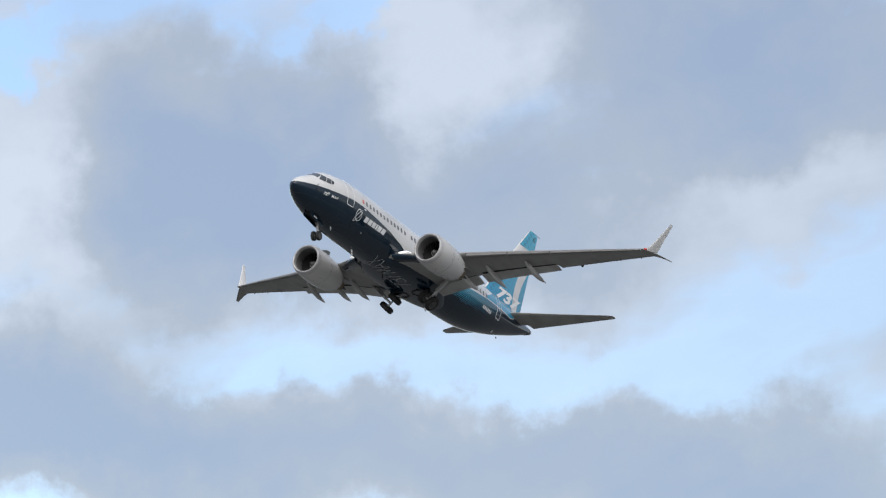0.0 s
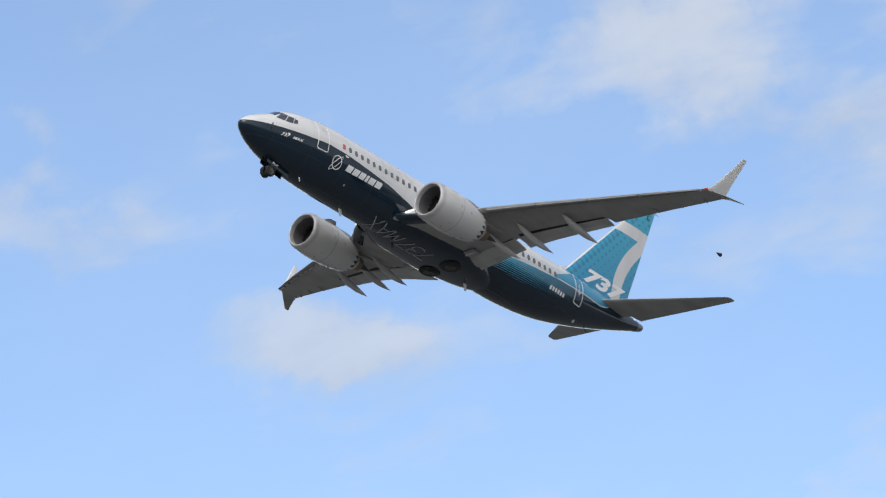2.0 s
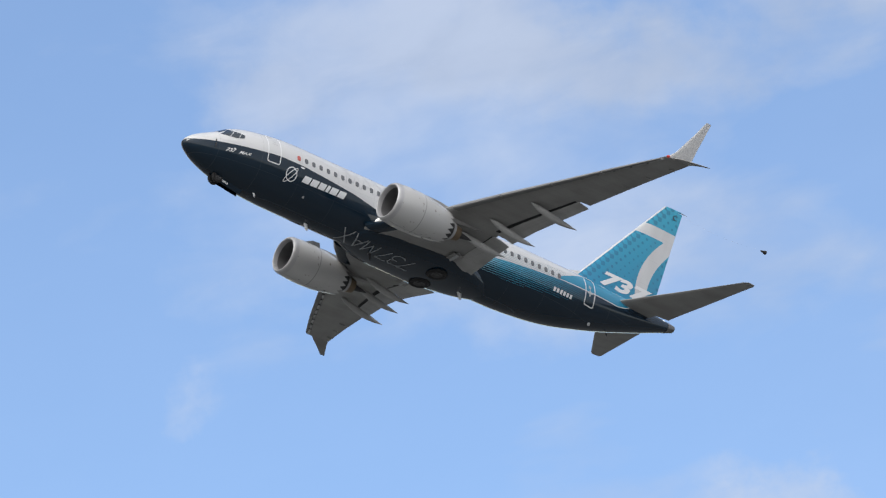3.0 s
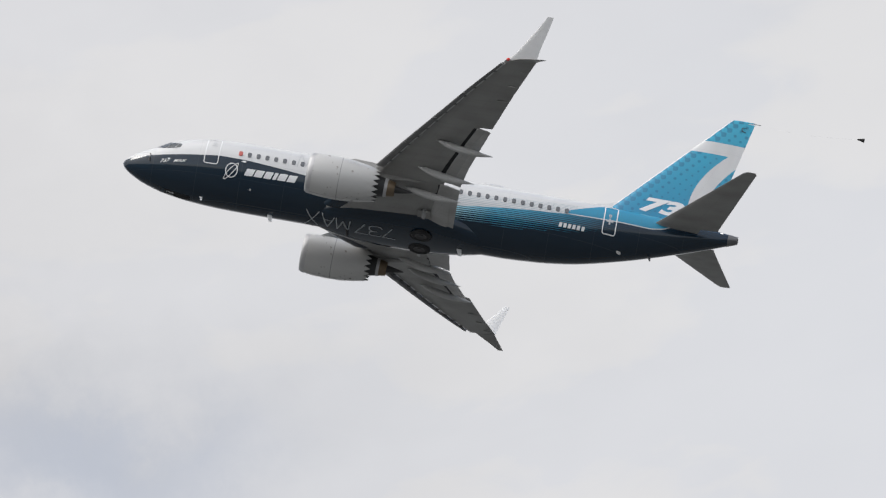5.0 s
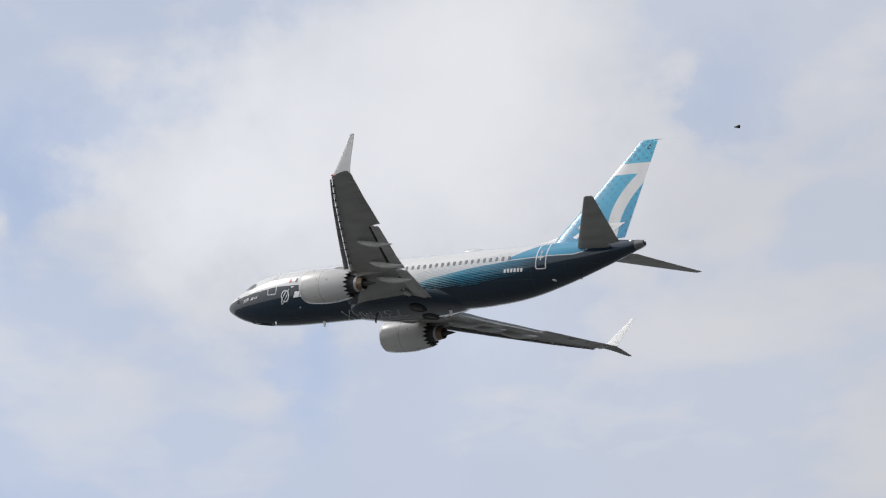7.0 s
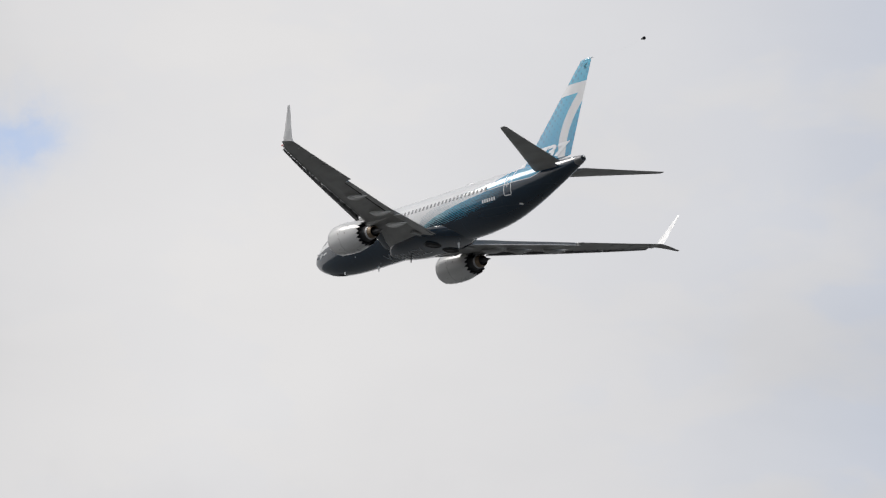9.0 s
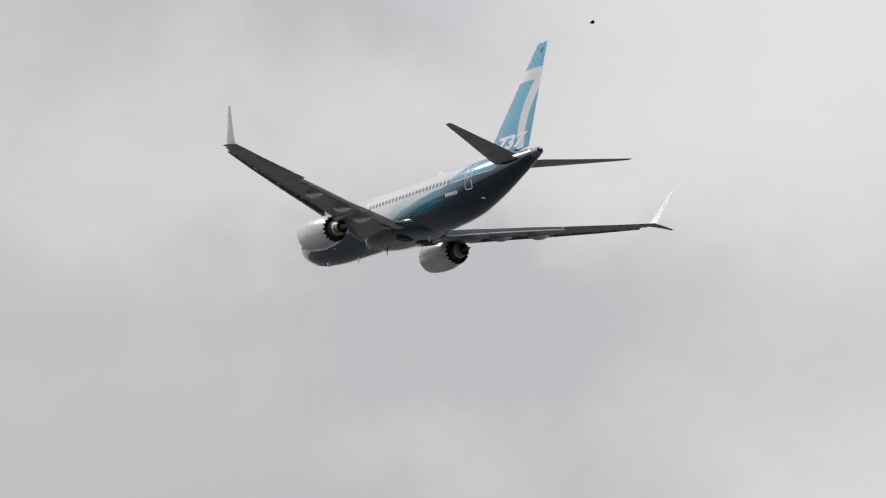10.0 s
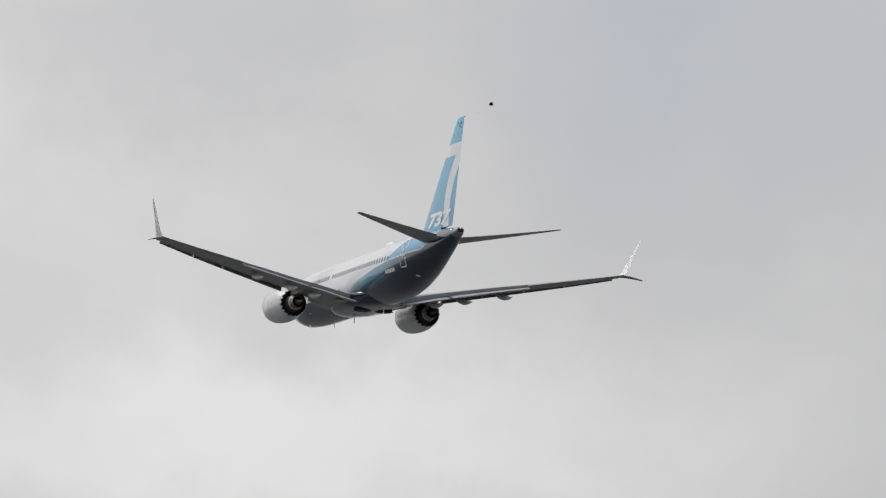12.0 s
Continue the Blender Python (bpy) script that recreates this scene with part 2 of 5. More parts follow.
# ---- materials ----
class Nodes:
    """A node material, with short ways to add to it."""

    def __init__(self, name, colour=(0.5, 0.5, 0.5), rough=0.5, metal=0.0, coat=0.0):
        self.mat = bpy.data.materials.new(name)
        self.mat.use_nodes = True
        self.nt = self.mat.node_tree
        self.bsdf = self.nt.nodes["Principled BSDF"]
        self.bsdf.inputs["Base Color"].default_value = (*colour, 1)
        self.bsdf.inputs["Roughness"].default_value = rough
        self.bsdf.inputs["Metallic"].default_value = metal
        self.bsdf.inputs["Coat Weight"].default_value = coat
        self.bsdf.inputs["Coat Roughness"].default_value = 0.08

    def put(self, value, socket):
        if isinstance(value, (int, float)):
            socket.default_value = value
        elif isinstance(value, tuple):
            socket.default_value = (*value, 1) if len(value) == 3 and socket.type == "RGBA" else value
        else:
            self.nt.links.new(value, socket)

    def math(self, op, a, b=0.0, clamp=False):
        n = self.nt.nodes.new("ShaderNodeMath")
        n.operation, n.use_clamp = op, clamp
        self.put(a, n.inputs[0])
        self.put(b, n.inputs[1])
        return n.outputs[0]

    def mix(self, fac, a, b):
        n = self.nt.nodes.new("ShaderNodeMix")
        n.data_type = "RGBA"
        self.put(fac, n.inputs[0])
        self.put(a, n.inputs[6])
        self.put(b, n.inputs[7])
        return n.outputs[2]

    def xyz(self):
        c = self.nt.nodes.new("ShaderNodeTexCoord")
        s = self.nt.nodes.new("ShaderNodeSeparateXYZ")
        self.nt.links.new(c.outputs["Object"], s.inputs[0])
        self.place = c.outputs["Object"]
        return s.outputs[0], s.outputs[1], s.outputs[2]

    def noise(self, scale, detail=4.0, stretch=(1, 1, 1)):
        c = self.nt.nodes.new("ShaderNodeTexCoord")
        m = self.nt.nodes.new("ShaderNodeMapping")
        m.inputs["Scale"].default_value = stretch
        n = self.nt.nodes.new("ShaderNodeTexNoise")
        n.inputs["Scale"].default_value, n.inputs["Detail"].default_value = scale, detail
        self.nt.links.new(c.outputs["Object"], m.inputs[0])
        self.nt.links.new(m.outputs[0], n.inputs["Vector"])
        return n.outputs["Fac"]

    def ramp(self, value, stops, kind="LINEAR"):
        n = self.nt.nodes.new("ShaderNodeValToRGB")
        n.color_ramp.interpolation = kind
        els = n.color_ramp.elements
        while len(els) < len(stops):
            els.new(0.5)
        for e, (p, c) in zip(els, stops):
            e.position = p
            e.color = (c, c, c, 1) if isinstance(c, (int, float)) else (*c, 1)
        self.put(value, n.inputs[0])
        return n.outputs[0]

    def step(self, value, edge, soft=0.02):
        """0 below the edge, 1 above it."""
        return self.math("ADD", self.math("DIVIDE", self.math("SUBTRACT", value, edge), soft), 0.5, clamp=True)

    def seams(self, coordinate, pitch, width):
        """1 on thin lines that repeat every pitch metres."""
        f = self.math("FLOORED_MODULO", coordinate, pitch)
        return self.math("LESS_THAN", f, width)

    def dirty(self, colour, amount=0.25, scale=1.2, stretch=(0.25, 1, 1), dark=(0.05, 0.05, 0.05)):
        """Streaks and patches of grime over a colour."""
        n = self.noise(scale, 6.0, stretch)
        fac = self.math("MULTIPLY", self.ramp(n, ((0.42, 0.0), (0.72, 1.0))), amount)
        return self.mix(fac, colour, dark)

    def bump(self, scale=2.0, strength=0.03, stretch=(1, 1, 1)):
        b = self.nt.nodes.new("ShaderNodeBump")
        b.inputs["Strength"].default_value, b.inputs["Distance"].default_value = strength, 0.05
        self.put(self.noise(scale, 3.0, stretch), b.inputs["Height"])
        self.nt.links.new(b.outputs[0], self.bsdf.inputs["Normal"])

    def colour(self, value):
        self.put(value, self.bsdf.inputs["Base Color"])
        return self.mat

    def rough(self, low, high, scale=1.5):
        self.put(self.ramp(self.noise(scale, 5.0), ((0.3, low), (0.7, high))), self.bsdf.inputs["Roughness"])


WHITE, NAVY, TEAL = (0.64, 0.645, 0.65), (0.006, 0.019, 0.035), (0.035, 0.26, 0.42)
GREY = (0.31, 0.309, 0.303)
MID = 17.0       # metres from the nose tip to the airliner's origin


def livery_paint():
    """Fuselage paint: white above, navy below, blue pinstripes aft."""
    n = Nodes("livery_paint", rough=0.3)
    n.bsdf.inputs["Specular IOR Level"].default_value = 0.5
    x, y, z = n.xyz()
    s = n.math("DIVIDE", n.math("ADD", x, MID), 36.0)

    def line(points):
        # a height that changes along the fuselage, kept as (z + 3) / 6
        r = n.ramp(s, [(p / 36.0, (v + 3) / 6) for p, v in points], "LINEAR")
        return n.math("SUBTRACT", n.math("MULTIPLY", r, 6.0), 3.0)

    front = line(((0.0, -0.36), (1.2, -0.24), (3.5, -0.03), (5.4, 0.14), (7.1, 0.10), (8.9, -0.05), (10.6, -0.22), (12.4, -0.55), (14.5, -1.05), (17.0, -1.6), (36.0, -1.7)))
    aft = line(((0.0, -3.0), (16.0, -2.9), (17.2, -0.9), (18.9, -0.46), (20.5, -0.24), (22.5, 0.0), (25.6, 0.30), (28.5, 0.50), (30.3, 0.56), (31.0, 0.75), (32.0, 1.35), (33.0, 2.1), (36.0, 2.6)))
    low = line(((0.0, -3.0), (17.0, -1.15), (19.0, -1.15), (22.5, -1.15), (26.0, -0.72), (28.5, 0.0), (30.0, 0.45), (36.0, 1.0)))
    navy_front = n.math("LESS_THAN", z, front)
    band = n.math("LESS_THAN", z, aft)
    below = n.math("LESS_THAN", z, low)
    # pinstripes: dark lines that widen downwards through the blue band
    depth = n.math("DIVIDE", n.math("SUBTRACT", aft, z), n.math("MAXIMUM", n.math("SUBTRACT", aft, low), 0.05), clamp=True)
    lines = n.math("FLOORED_MODULO", n.math("MULTIPLY", n.math("SUBTRACT", n.math("MULTIPLY", s, 1.6), z), 9.5), 1.0)
    dark = n.math("LESS_THAN", lines, n.math("ADD", n.math("MULTIPLY", depth, 0.72), 0.18))
    fade = n.ramp(s, ((19.4 / 36, (0.30, 0.55, 0.64)), (21.3 / 36, (0.05, 0.34, 0.52)), (25.5 / 36, (0.015, 0.18, 0.30)), (28.5 / 36, (0.008, 0.03, 0.06))))
    blue = n.mix(dark, fade, NAVY)
    stripe = n.mix(below, blue, NAVY)
    # faint lines in the white just above the blue
    above = n.math("SUBTRACT", z, aft)
    thin = n.math("LESS_THAN", n.math("FLOORED_MODULO", n.math("MULTIPLY", n.math("SUBTRACT", z, n.math("MULTIPLY", s, 1.6)), 9.5), 1.0), 0.3)
    near = n.math("MULTIPLY", n.math("LESS_THAN", above, 0.72), n.math("GREATER_THAN", s, 15.0 / 36))
    near = n.math("MULTIPLY", near, n.math("LESS_THAN", s, 26.0 / 36))
    white = n.mix(n.math("MULTIPLY", n.math("MULTIPLY", thin, near), 0.75), WHITE, (0.25, 0.34, 0.40))
    # blue wedge that runs up into the fin
    wedge = line(((0.0, 3.0), (25.0, 0.9), (25.4, 0.50), (27.9, 1.70), (28.6, 2.9), (36.0, 3.0)))
    up = n.math("MULTIPLY", n.math("MULTIPLY", n.math("LESS_THAN", z, wedge), n.math("GREATER_THAN", s, 25.3 / 36)), n.math("GREATER_THAN", z, n.math("ADD", aft, 0.06)))
    white = n.mix(up, white, TEAL)
    paint = n.mix(band, white, stripe)
    paint = n.mix(navy_front, paint, NAVY)
    # skin joints, just visible
    joints = n.math("MAXIMUM", n.seams(x, 2.54, 0.016), n.seams(z, 1.02, 0.014))
    paint = n.mix(n.math("MULTIPLY", joints, 0.22), paint, (0.10, 0.11, 0.12))
    n.bump(1.1, 0.005)
    n.rough(0.07, 0.13)
    return n.colour(n.dirty(paint, 0.08, 0.9, (0.2, 1, 1), (0.07, 0.07, 0.07)))


def fin_paint():
    """Blue fin with a big white seven-shaped band and a net of darker dots."""
    n = Nodes("fin_paint", rough=0.24)
    n.bsdf.inputs["Specular IOR Level"].default_value = 0.75
    x, y, z = n.xyz()
    x = n.math("ADD", x, MID)
    bar = n.math("MULTIPLY", n.math("GREATER_THAN", z, 6.63), n.math("LESS_THAN", z, 7.43))
    down = n.math("SUBTRACT", 6.63, z)
    bow = n.math("MULTIPLY", n.math("POWER", n.math("MINIMUM", n.math("MAXIMUM", down, 0.0), 3.7), 2.0), 0.13)
    left = n.math("ADD", n.math("SUBTRACT", 34.03, n.math("MULTIPLY", n.math("MINIMUM", down, 3.7), 0.98)), bow)
    right = n.math("ADD", left, n.math("SUBTRACT", 1.22, n.math("MULTIPLY", down, 0.085)))
    leg = n.math("MULTIPLY", n.math("MULTIPLY", n.math("GREATER_THAN", x, left), n.math("LESS_THAN", x, right)), n.math("LESS_THAN", z, 6.64))
    white = n.math("MAXIMUM", bar, leg)
    # darker dots on a lattice along the leading edge, growing into a net of pale discs towards both edges
    tone = n.ramp(n.math("DIVIDE", z, 10.0), ((0.2, (0.012, 0.25, 0.44)), (0.9, (0.030, 0.38, 0.56))))
    sweep = math.atan2(33.89 - 27.72, 9.05 - 2.0)
    ahead = n.math("SUBTRACT", x, 33.89 - 9.05 * math.tan(sweep))
    along = n.math("ADD", n.math("MULTIPLY", ahead, math.sin(sweep)), n.math("MULTIPLY", z, math.cos(sweep)))
    aft = n.math("SUBTRACT", n.math("MULTIPLY", ahead, math.cos(sweep)), n.math("MULTIPLY", z, math.sin(sweep)))
    wave = n.math("ADD", n.math("COSINE", n.math("MULTIPLY", along, 2 * math.pi / 0.46)), n.math("COSINE", n.math("MULTIPLY", aft, 2 * math.pi / 0.46)))
    behind = n.math("ADD", n.math("MULTIPLY", n.math("SUBTRACT", 33.22, x), 1.3), n.math("MULTIPLY", z, 0.2979))
    level = n.ramp(n.math("DIVIDE", n.math("MINIMUM", aft, n.math("ADD", behind, 0.55)), 3.0), ((0.0, 0.10), (0.13, 0.26), (0.24, 0.66), (0.42, 0.86), (1.0, 0.93)))
    dash = n.step(wave, n.math("MULTIPLY", n.math("SUBTRACT", level, 0.25), 2.0 / 0.75), 0.25)
    base = n.mix(n.math("MULTIPLY", dash, 0.5), tone, (0.006, 0.085, 0.19))
    paint = n.mix(white, base, WHITE)
    paint = n.mix(n.math("MULTIPLY", n.seams(z, 1.7, 0.02), 0.12), paint, (0.05, 0.08, 0.1))
    paint = n.mix(n.math("LESS_THAN", aft, 0.07), paint, WHITE)  # pale leading edge strip
    n.bump(1.4, 0.01)
    return n.colour(n.dirty(paint, 0.10, 1.0, (1, 1, 0.3), (0.1, 0.1, 0.1)))


def wing_paint(name="wing_paint", tint=GREY, pitch=0.62):
    n = Nodes(name, rough=0.5)
    n.bsdf.inputs["Specular IOR Level"].default_value = 0.3
    x, y, z = n.xyz()
    ribs = n.math("MAXIMUM", n.seams(y, pitch, 0.018), n.seams(n.math("SUBTRACT", x, n.math("MULTIPLY", n.math("ABSOLUTE", y), 0.42)), 1.15, 0.022))
    base = n.mix(n.math("MULTIPLY", ribs, 0.22), tint, (0.12, 0.12, 0.12))
    base = n.dirty(base, 0.35, 0.8, (0.5, 1.4, 1), (0.13, 0.12, 0.11))
    n.rough(0.45, 0.65, 1.0)
    n.bump(1.6, 0.02)
    return n.colour(base)


def plain(name, colour, rough=0.5, metal=0.0, coat=0.0, grime=0.15, scale=2.0, glow=0.0, relief=0.015):
    n = Nodes(name, colour, rough, metal, coat)
    n.rough(rough * 0.8, min(1.0, rough * 1.2), scale)
    if relief:
        n.bump(scale, relief)
    if glow:
        n.bsdf.inputs["Emission Color"].default_value = (*colour, 1)
        n.bsdf.inputs["Emission Strength"].default_value = glow
    return n.colour(n.dirty(colour, grime, scale, (0.5, 1, 1), tuple(c * 0.35 for c in colour)))


def nacelle_paint():
    n = Nodes("nacelle_paint", rough=0.25)
    x, y, z = n.xyz()
    seam = n.math("MAXIMUM", n.math("LESS_THAN", n.math("ABSOLUTE", n.math("SUBTRACT", x, 1.95)), 0.022), n.math("LESS_THAN", n.math("ABSOLUTE", y), 0.015))
    base = n.mix(n.math("MULTIPLY", seam, 0.6), (0.54, 0.54, 0.535), (0.10, 0.10, 0.10))
    specks = n.ramp(n.noise(3.2, 1.0), ((0.70, 0.0), (0.74, 0.7)))
    base = n.mix(specks, base, (0.22, 0.2, 0.18))
    n.bump(1.5, 0.012)
    return n.colour(n.dirty(base, 0.22, 1.0, (0.3, 1, 1), (0.25, 0.23, 0.2)))


M_LIVERY, M_FIN = livery_paint(), fin_paint()
M_WING = wing_paint()
M_STAB = wing_paint("tailplane_paint", (0.31, 0.31, 0.305), 0.8)
M_FLAP = wing_paint("flap_paint", (0.43, 0.43, 0.425), 0.9)
M_WINGLET = plain("winglet_paint", (0.68, 0.68, 0.68), 0.4, 0, 0.0, 0.06, relief=0.0)
M_FAIRING = wing_paint("fairing_paint", (0.47, 0.47, 0.465), 0.7)
M_SLAT = plain("slat_metal", (0.17, 0.17, 0.17), 0.55, 0.1, 0, 0.25)
M_WHITE = plain("white_paint", (0.58, 0.585, 0.59), 0.28, 0, 0.0, 0.08)
M_NAVY = plain("navy_paint", NAVY, 0.07, 0, 0.0, 0.1)
M_MARK = plain("white_lettering", (0.78, 0.79, 0.8), 0.4, 0, 0, 0.05)
M_LINE = plain("thin_pale_outline", (0.45, 0.47, 0.49), 0.4, 0, 0, 0.05)
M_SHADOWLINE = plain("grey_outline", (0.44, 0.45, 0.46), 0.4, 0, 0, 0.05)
M_GLASS = plain("dark_glazing", (0.035, 0.045, 0.055), 0.08, 0, 0.5, 0.0)
M_CABIN = plain("cabin_glazing", (0.13, 0.135, 0.145), 0.12, 0, 0.0, 0.0)
M_RED = plain("red_panel", (0.5, 0.12, 0.10), 0.35, 0, 0, 0.05)
M_NACELLE = nacelle_paint()
M_LIP = plain("bare_aluminium_lip", (0.46, 0.46, 0.47), 0.5, 0.4, 0, 0.15)
M_DUCT = plain("grey_duct", (0.16, 0.16, 0.165), 0.5, 0.2, 0, 0.2)
M_FAN = plain("dark_titanium_blade", (0.06, 0.06, 0.065), 0.4, 0.7, 0, 0.1)
M_HOT = plain("scorched_nozzle", (0.20, 0.15, 0.10), 0.4, 0.6, 0, 0.3)
M_CHEV = plain("dark_chevron", (0.05, 0.05, 0.052), 0.5, 0.3, 0, 0.2)
M_TYRE = plain("tyre_rubber", (0.018, 0.018, 0.019), 0.8, 0, 0, 0.1)
M_STEEL = plain("gear_grey", (0.45, 0.46, 0.47), 0.4, 0.3, 0, 0.3)
M_HUB = plain("dull_hub_grey", (0.07, 0.07, 0.072), 0.5, 0.2, 0, 0.2)
# near-black for bays and ducts, and for the flap cove's painted shade
M_WELL = plain("dark_bay_and_shade", (0.012, 0.012, 0.014), 0.8, 0, 0, 0.1)
M_LAMP = plain("landing_light_lens", (0.95, 0.95, 0.92), 0.2, 0, 0, 0.0, 2.0, 0.28)
M_NAVRED = plain("red_wingtip_lens", (0.6, 0.06, 0.05), 0.2, 0, 0, 0.0, 2.0, 0.1)
M_CONE = plain("dark_trailing_cone", (0.03, 0.03, 0.03), 0.7, 0, 0, 0.1)
M_WIRE = plain("thin_pale_cable", (0.8, 0.8, 0.8), 0.6, 0, 0, 0.0)

# ---- ways to build ----
def mesh_of(name, bm, smooth=True):
    bmesh.ops.remove_doubles(bm, verts=bm.verts, dist=1e-5)
    bmesh.ops.recalc_face_normals(bm, faces=bm.faces)
    me = bpy.data.meshes.new(name)
    bm.to_mesh(me)
    bm.free()
    if smooth:
        me.shade_smooth()
        me.set_sharp_from_angle(angle=radians(38))
    return me


def part(name, bm, material, parent, label="", smooth=True):
    """Links a bmesh as one mesh object under a thing or a part."""
    ob = new(name, mesh_of(name, bm, smooth))
    ob.data.materials.append(material)
    ob.parent = parent
    return tagged(ob, label)


def shared(name, me, material, parent, m, label=""):
    ob = new(name, me)
    if not me.materials:
        me.materials.append(material)
    ob.parent = parent
    ob.matrix_basis = m
    return tagged(ob, label)


def loft(rings, closed=True, caps=True, bm=None):
    """Skins rings of equally many points."""
    bm = bm or bmesh.new()
    rows = [[bm.verts.new(p) for p in ring] for ring in rings]
    n = len(rows[0])
    for a, b in zip(rows, rows[1:]):
        for k in range(n if closed else n - 1):
            j = (k + 1) % n
            bm.faces.new((a[k], a[j], b[j], b[k]))
    if caps and closed:
        bm.faces.new(rows[0][::-1])
        bm.faces.new(rows[-1])
    return bm


def spin(profile, sides=40, centre=(0, 0, 0), closed=False):
    """A body of revolution about x: profile of (x, radius)."""
    cx, cy, cz = centre
    rings = [[(cx + x, cy + r * math.sin(2 * math.pi * k / sides), cz + r * math.cos(2 * math.pi * k / sides)) for k in range(sides)] for x, r in profile]
    if closed:
        rings.append(rings[0])
    return loft(rings, True, not closed)


def box(size, m=None, bevel=0.0, bm=None):
    bm = bm or bmesh.new()
    made = bmesh.ops.create_cube(bm, size=1.0, matrix=(m or Matrix()) @ Matrix.Diagonal((*size, 1)))
    if bevel:
        edges = list({e for v in made["verts"] for e in v.link_edges})
        bmesh.ops.bevel(bm, geom=edges, offset=bevel, segments=2, affect="EDGES")
    return bm


def rod(a, b, r, sides=10, bm=None, r2=None):
    a, b = Vector(a), Vector(b)
    q = (b - a).to_track_quat("Z", "Y").to_matrix()
    rings = [[p + q @ Vector((s * math.cos(2 * math.pi * k / sides), s * math.sin(2 * math.pi * k / sides), 0)) for k in range(sides)] for p, s in ((a, r), (b, r if r2 is None else r2))]
    return loft(rings, True, True, bm)


def curve(table):
    """A smooth line through (x, value) pairs that does not overshoot."""
    xs, ys = np.array([p[0] for p in table], float), np.array([p[1] for p in table], float)
    h, d = np.diff(xs), np.diff(ys) / np.diff(xs)
    m = np.r_[d[0], [0 if a * b <= 0 else 2 * a * b / (a + b) for a, b in zip(d, d[1:])], d[-1]]

    def at(x):
        k = int(np.clip(np.searchsorted(xs, x) - 1, 0, len(h) - 1))
        t = min(max((x - xs[k]) / h[k], 0), 1)
        return float((1 + 2 * t) * (1 - t) ** 2 * ys[k] + t * (1 - t) ** 2 * h[k] * m[k] + t * t * (3 - 2 * t) * ys[k + 1] + t * t * (t - 1) * h[k] * m[k + 1])

    return at


class Hull:
    """A fuselage given by its plan, crown and keel lines, in metres from the nose tip."""

    def __init__(self, wide, crown, keel, middle):
        self.wide, self.crown, self.keel, self.middle = curve(wide), curve(crown), curve(keel), curve(middle)

    def point(self, x, angle, out=0.0):
        """angle 0 at the crown, 90 at port."""
        w, c, k, m = self.wide(x), self.crown(x), self.keel(x), self.middle(x)
        s, t = math.sin(radians(angle)), math.cos(radians(angle))
        return Vector((x - MID, -(w + out) * s, m + ((c - m + out) if t > 0 else (m - k + out)) * t))

    def side(self, x, z, sign=-1, out=0.0):
        """The point of the skin at station x and height z, on the port side for sign -1."""
        w, c, k, m = self.wide(x), self.crown(x), self.keel(x), self.middle(x)
        t = (z - m) / ((c - m) if z > m else (m - k))
        t = min(max(t, -0.999), 0.999)
        y = w * math.sqrt(1 - t * t)
        normal = Vector((0, y / (w * w), (z - m) / ((c - m) if z > m else (m - k)) ** 2)).normalized()
        return Vector((x - MID, sign * (y + out * normal.y), z + out * normal.z))

    def under(self, x, y, out=0.0):
        w, k, m = self.wide(x), self.keel(x), self.middle(x)
        return Vector((x - MID, y, m - (m - k + out) * math.sqrt(max(0.0, 1 - (y / (w + out)) ** 2))))


def lettering(text, height, slant=0.0, stretch=1.0, weight=0.0, outline=0.0, grid=0.12):
    """Flat letters as a bmesh in x (reading) and y (up), cut fine enough to be bent over a skin."""
    cu = bpy.data.curves.new("text", "FONT")
    cu.body, cu.size, cu.shear, cu.space_character = text, 1.0, slant, 1.0
    cu.offset = weight
    ob = bpy.data.objects.new("text", cu)
    scene.collection.objects.link(ob)
    if outline:
        cu.fill_mode, cu.bevel_depth, cu.bevel_resolution = "NONE", outline, 0
    dg = bpy.context.evaluated_depsgraph_get()
    me = bpy.data.meshes.new_from_object(ob.evaluated_get(dg))
    bpy.data.objects.remove(ob)
    bpy.data.curves.remove(cu)
    bm = bmesh.new()
    bm.from_mesh(me)
    bpy.data.meshes.remove(me)
    lo = min(v.co.x for v in bm.verts)
    top = max(v.co.y for v in bm.verts)
    for v in bm.verts:
        v.co = ((v.co.x - lo) * height / top * stretch, v.co.y * height / top, 0.0)
    if grid:
        for axis, reach in ((1, height),):
            k = grid
            while k < reach:
                bmesh.ops.bisect_plane(bm, geom=bm.verts[:] + bm.edges[:] + bm.faces[:], plane_co=(0, k, 0), plane_no=(0, 1, 0))
                k += grid
    return bm


STROKES = {
    "7": (((0, 1), (1, 1), (0.3, 0)),),
    "3": (((0, 0.88), (0.2, 1), (0.75, 1), (0.95, 0.88), (0.95, 0.64), (0.72, 0.53), (0.4, 0.53)), ((0.72, 0.53), (1, 0.4), (1, 0.14), (0.75, 0), (0.2, 0), (0, 0.13))),
    "M": (((0, 0), (0.12, 1), (0.56, 0.15), (1, 1), (1.12, 0)),),
    "A": (((0, 0), (0.5, 1), (1, 0)), ((0.18, 0.34), (0.82, 0.34))),
    "X": (((0, 0), (1, 1)), ((0, 1), (1, 0))),
}


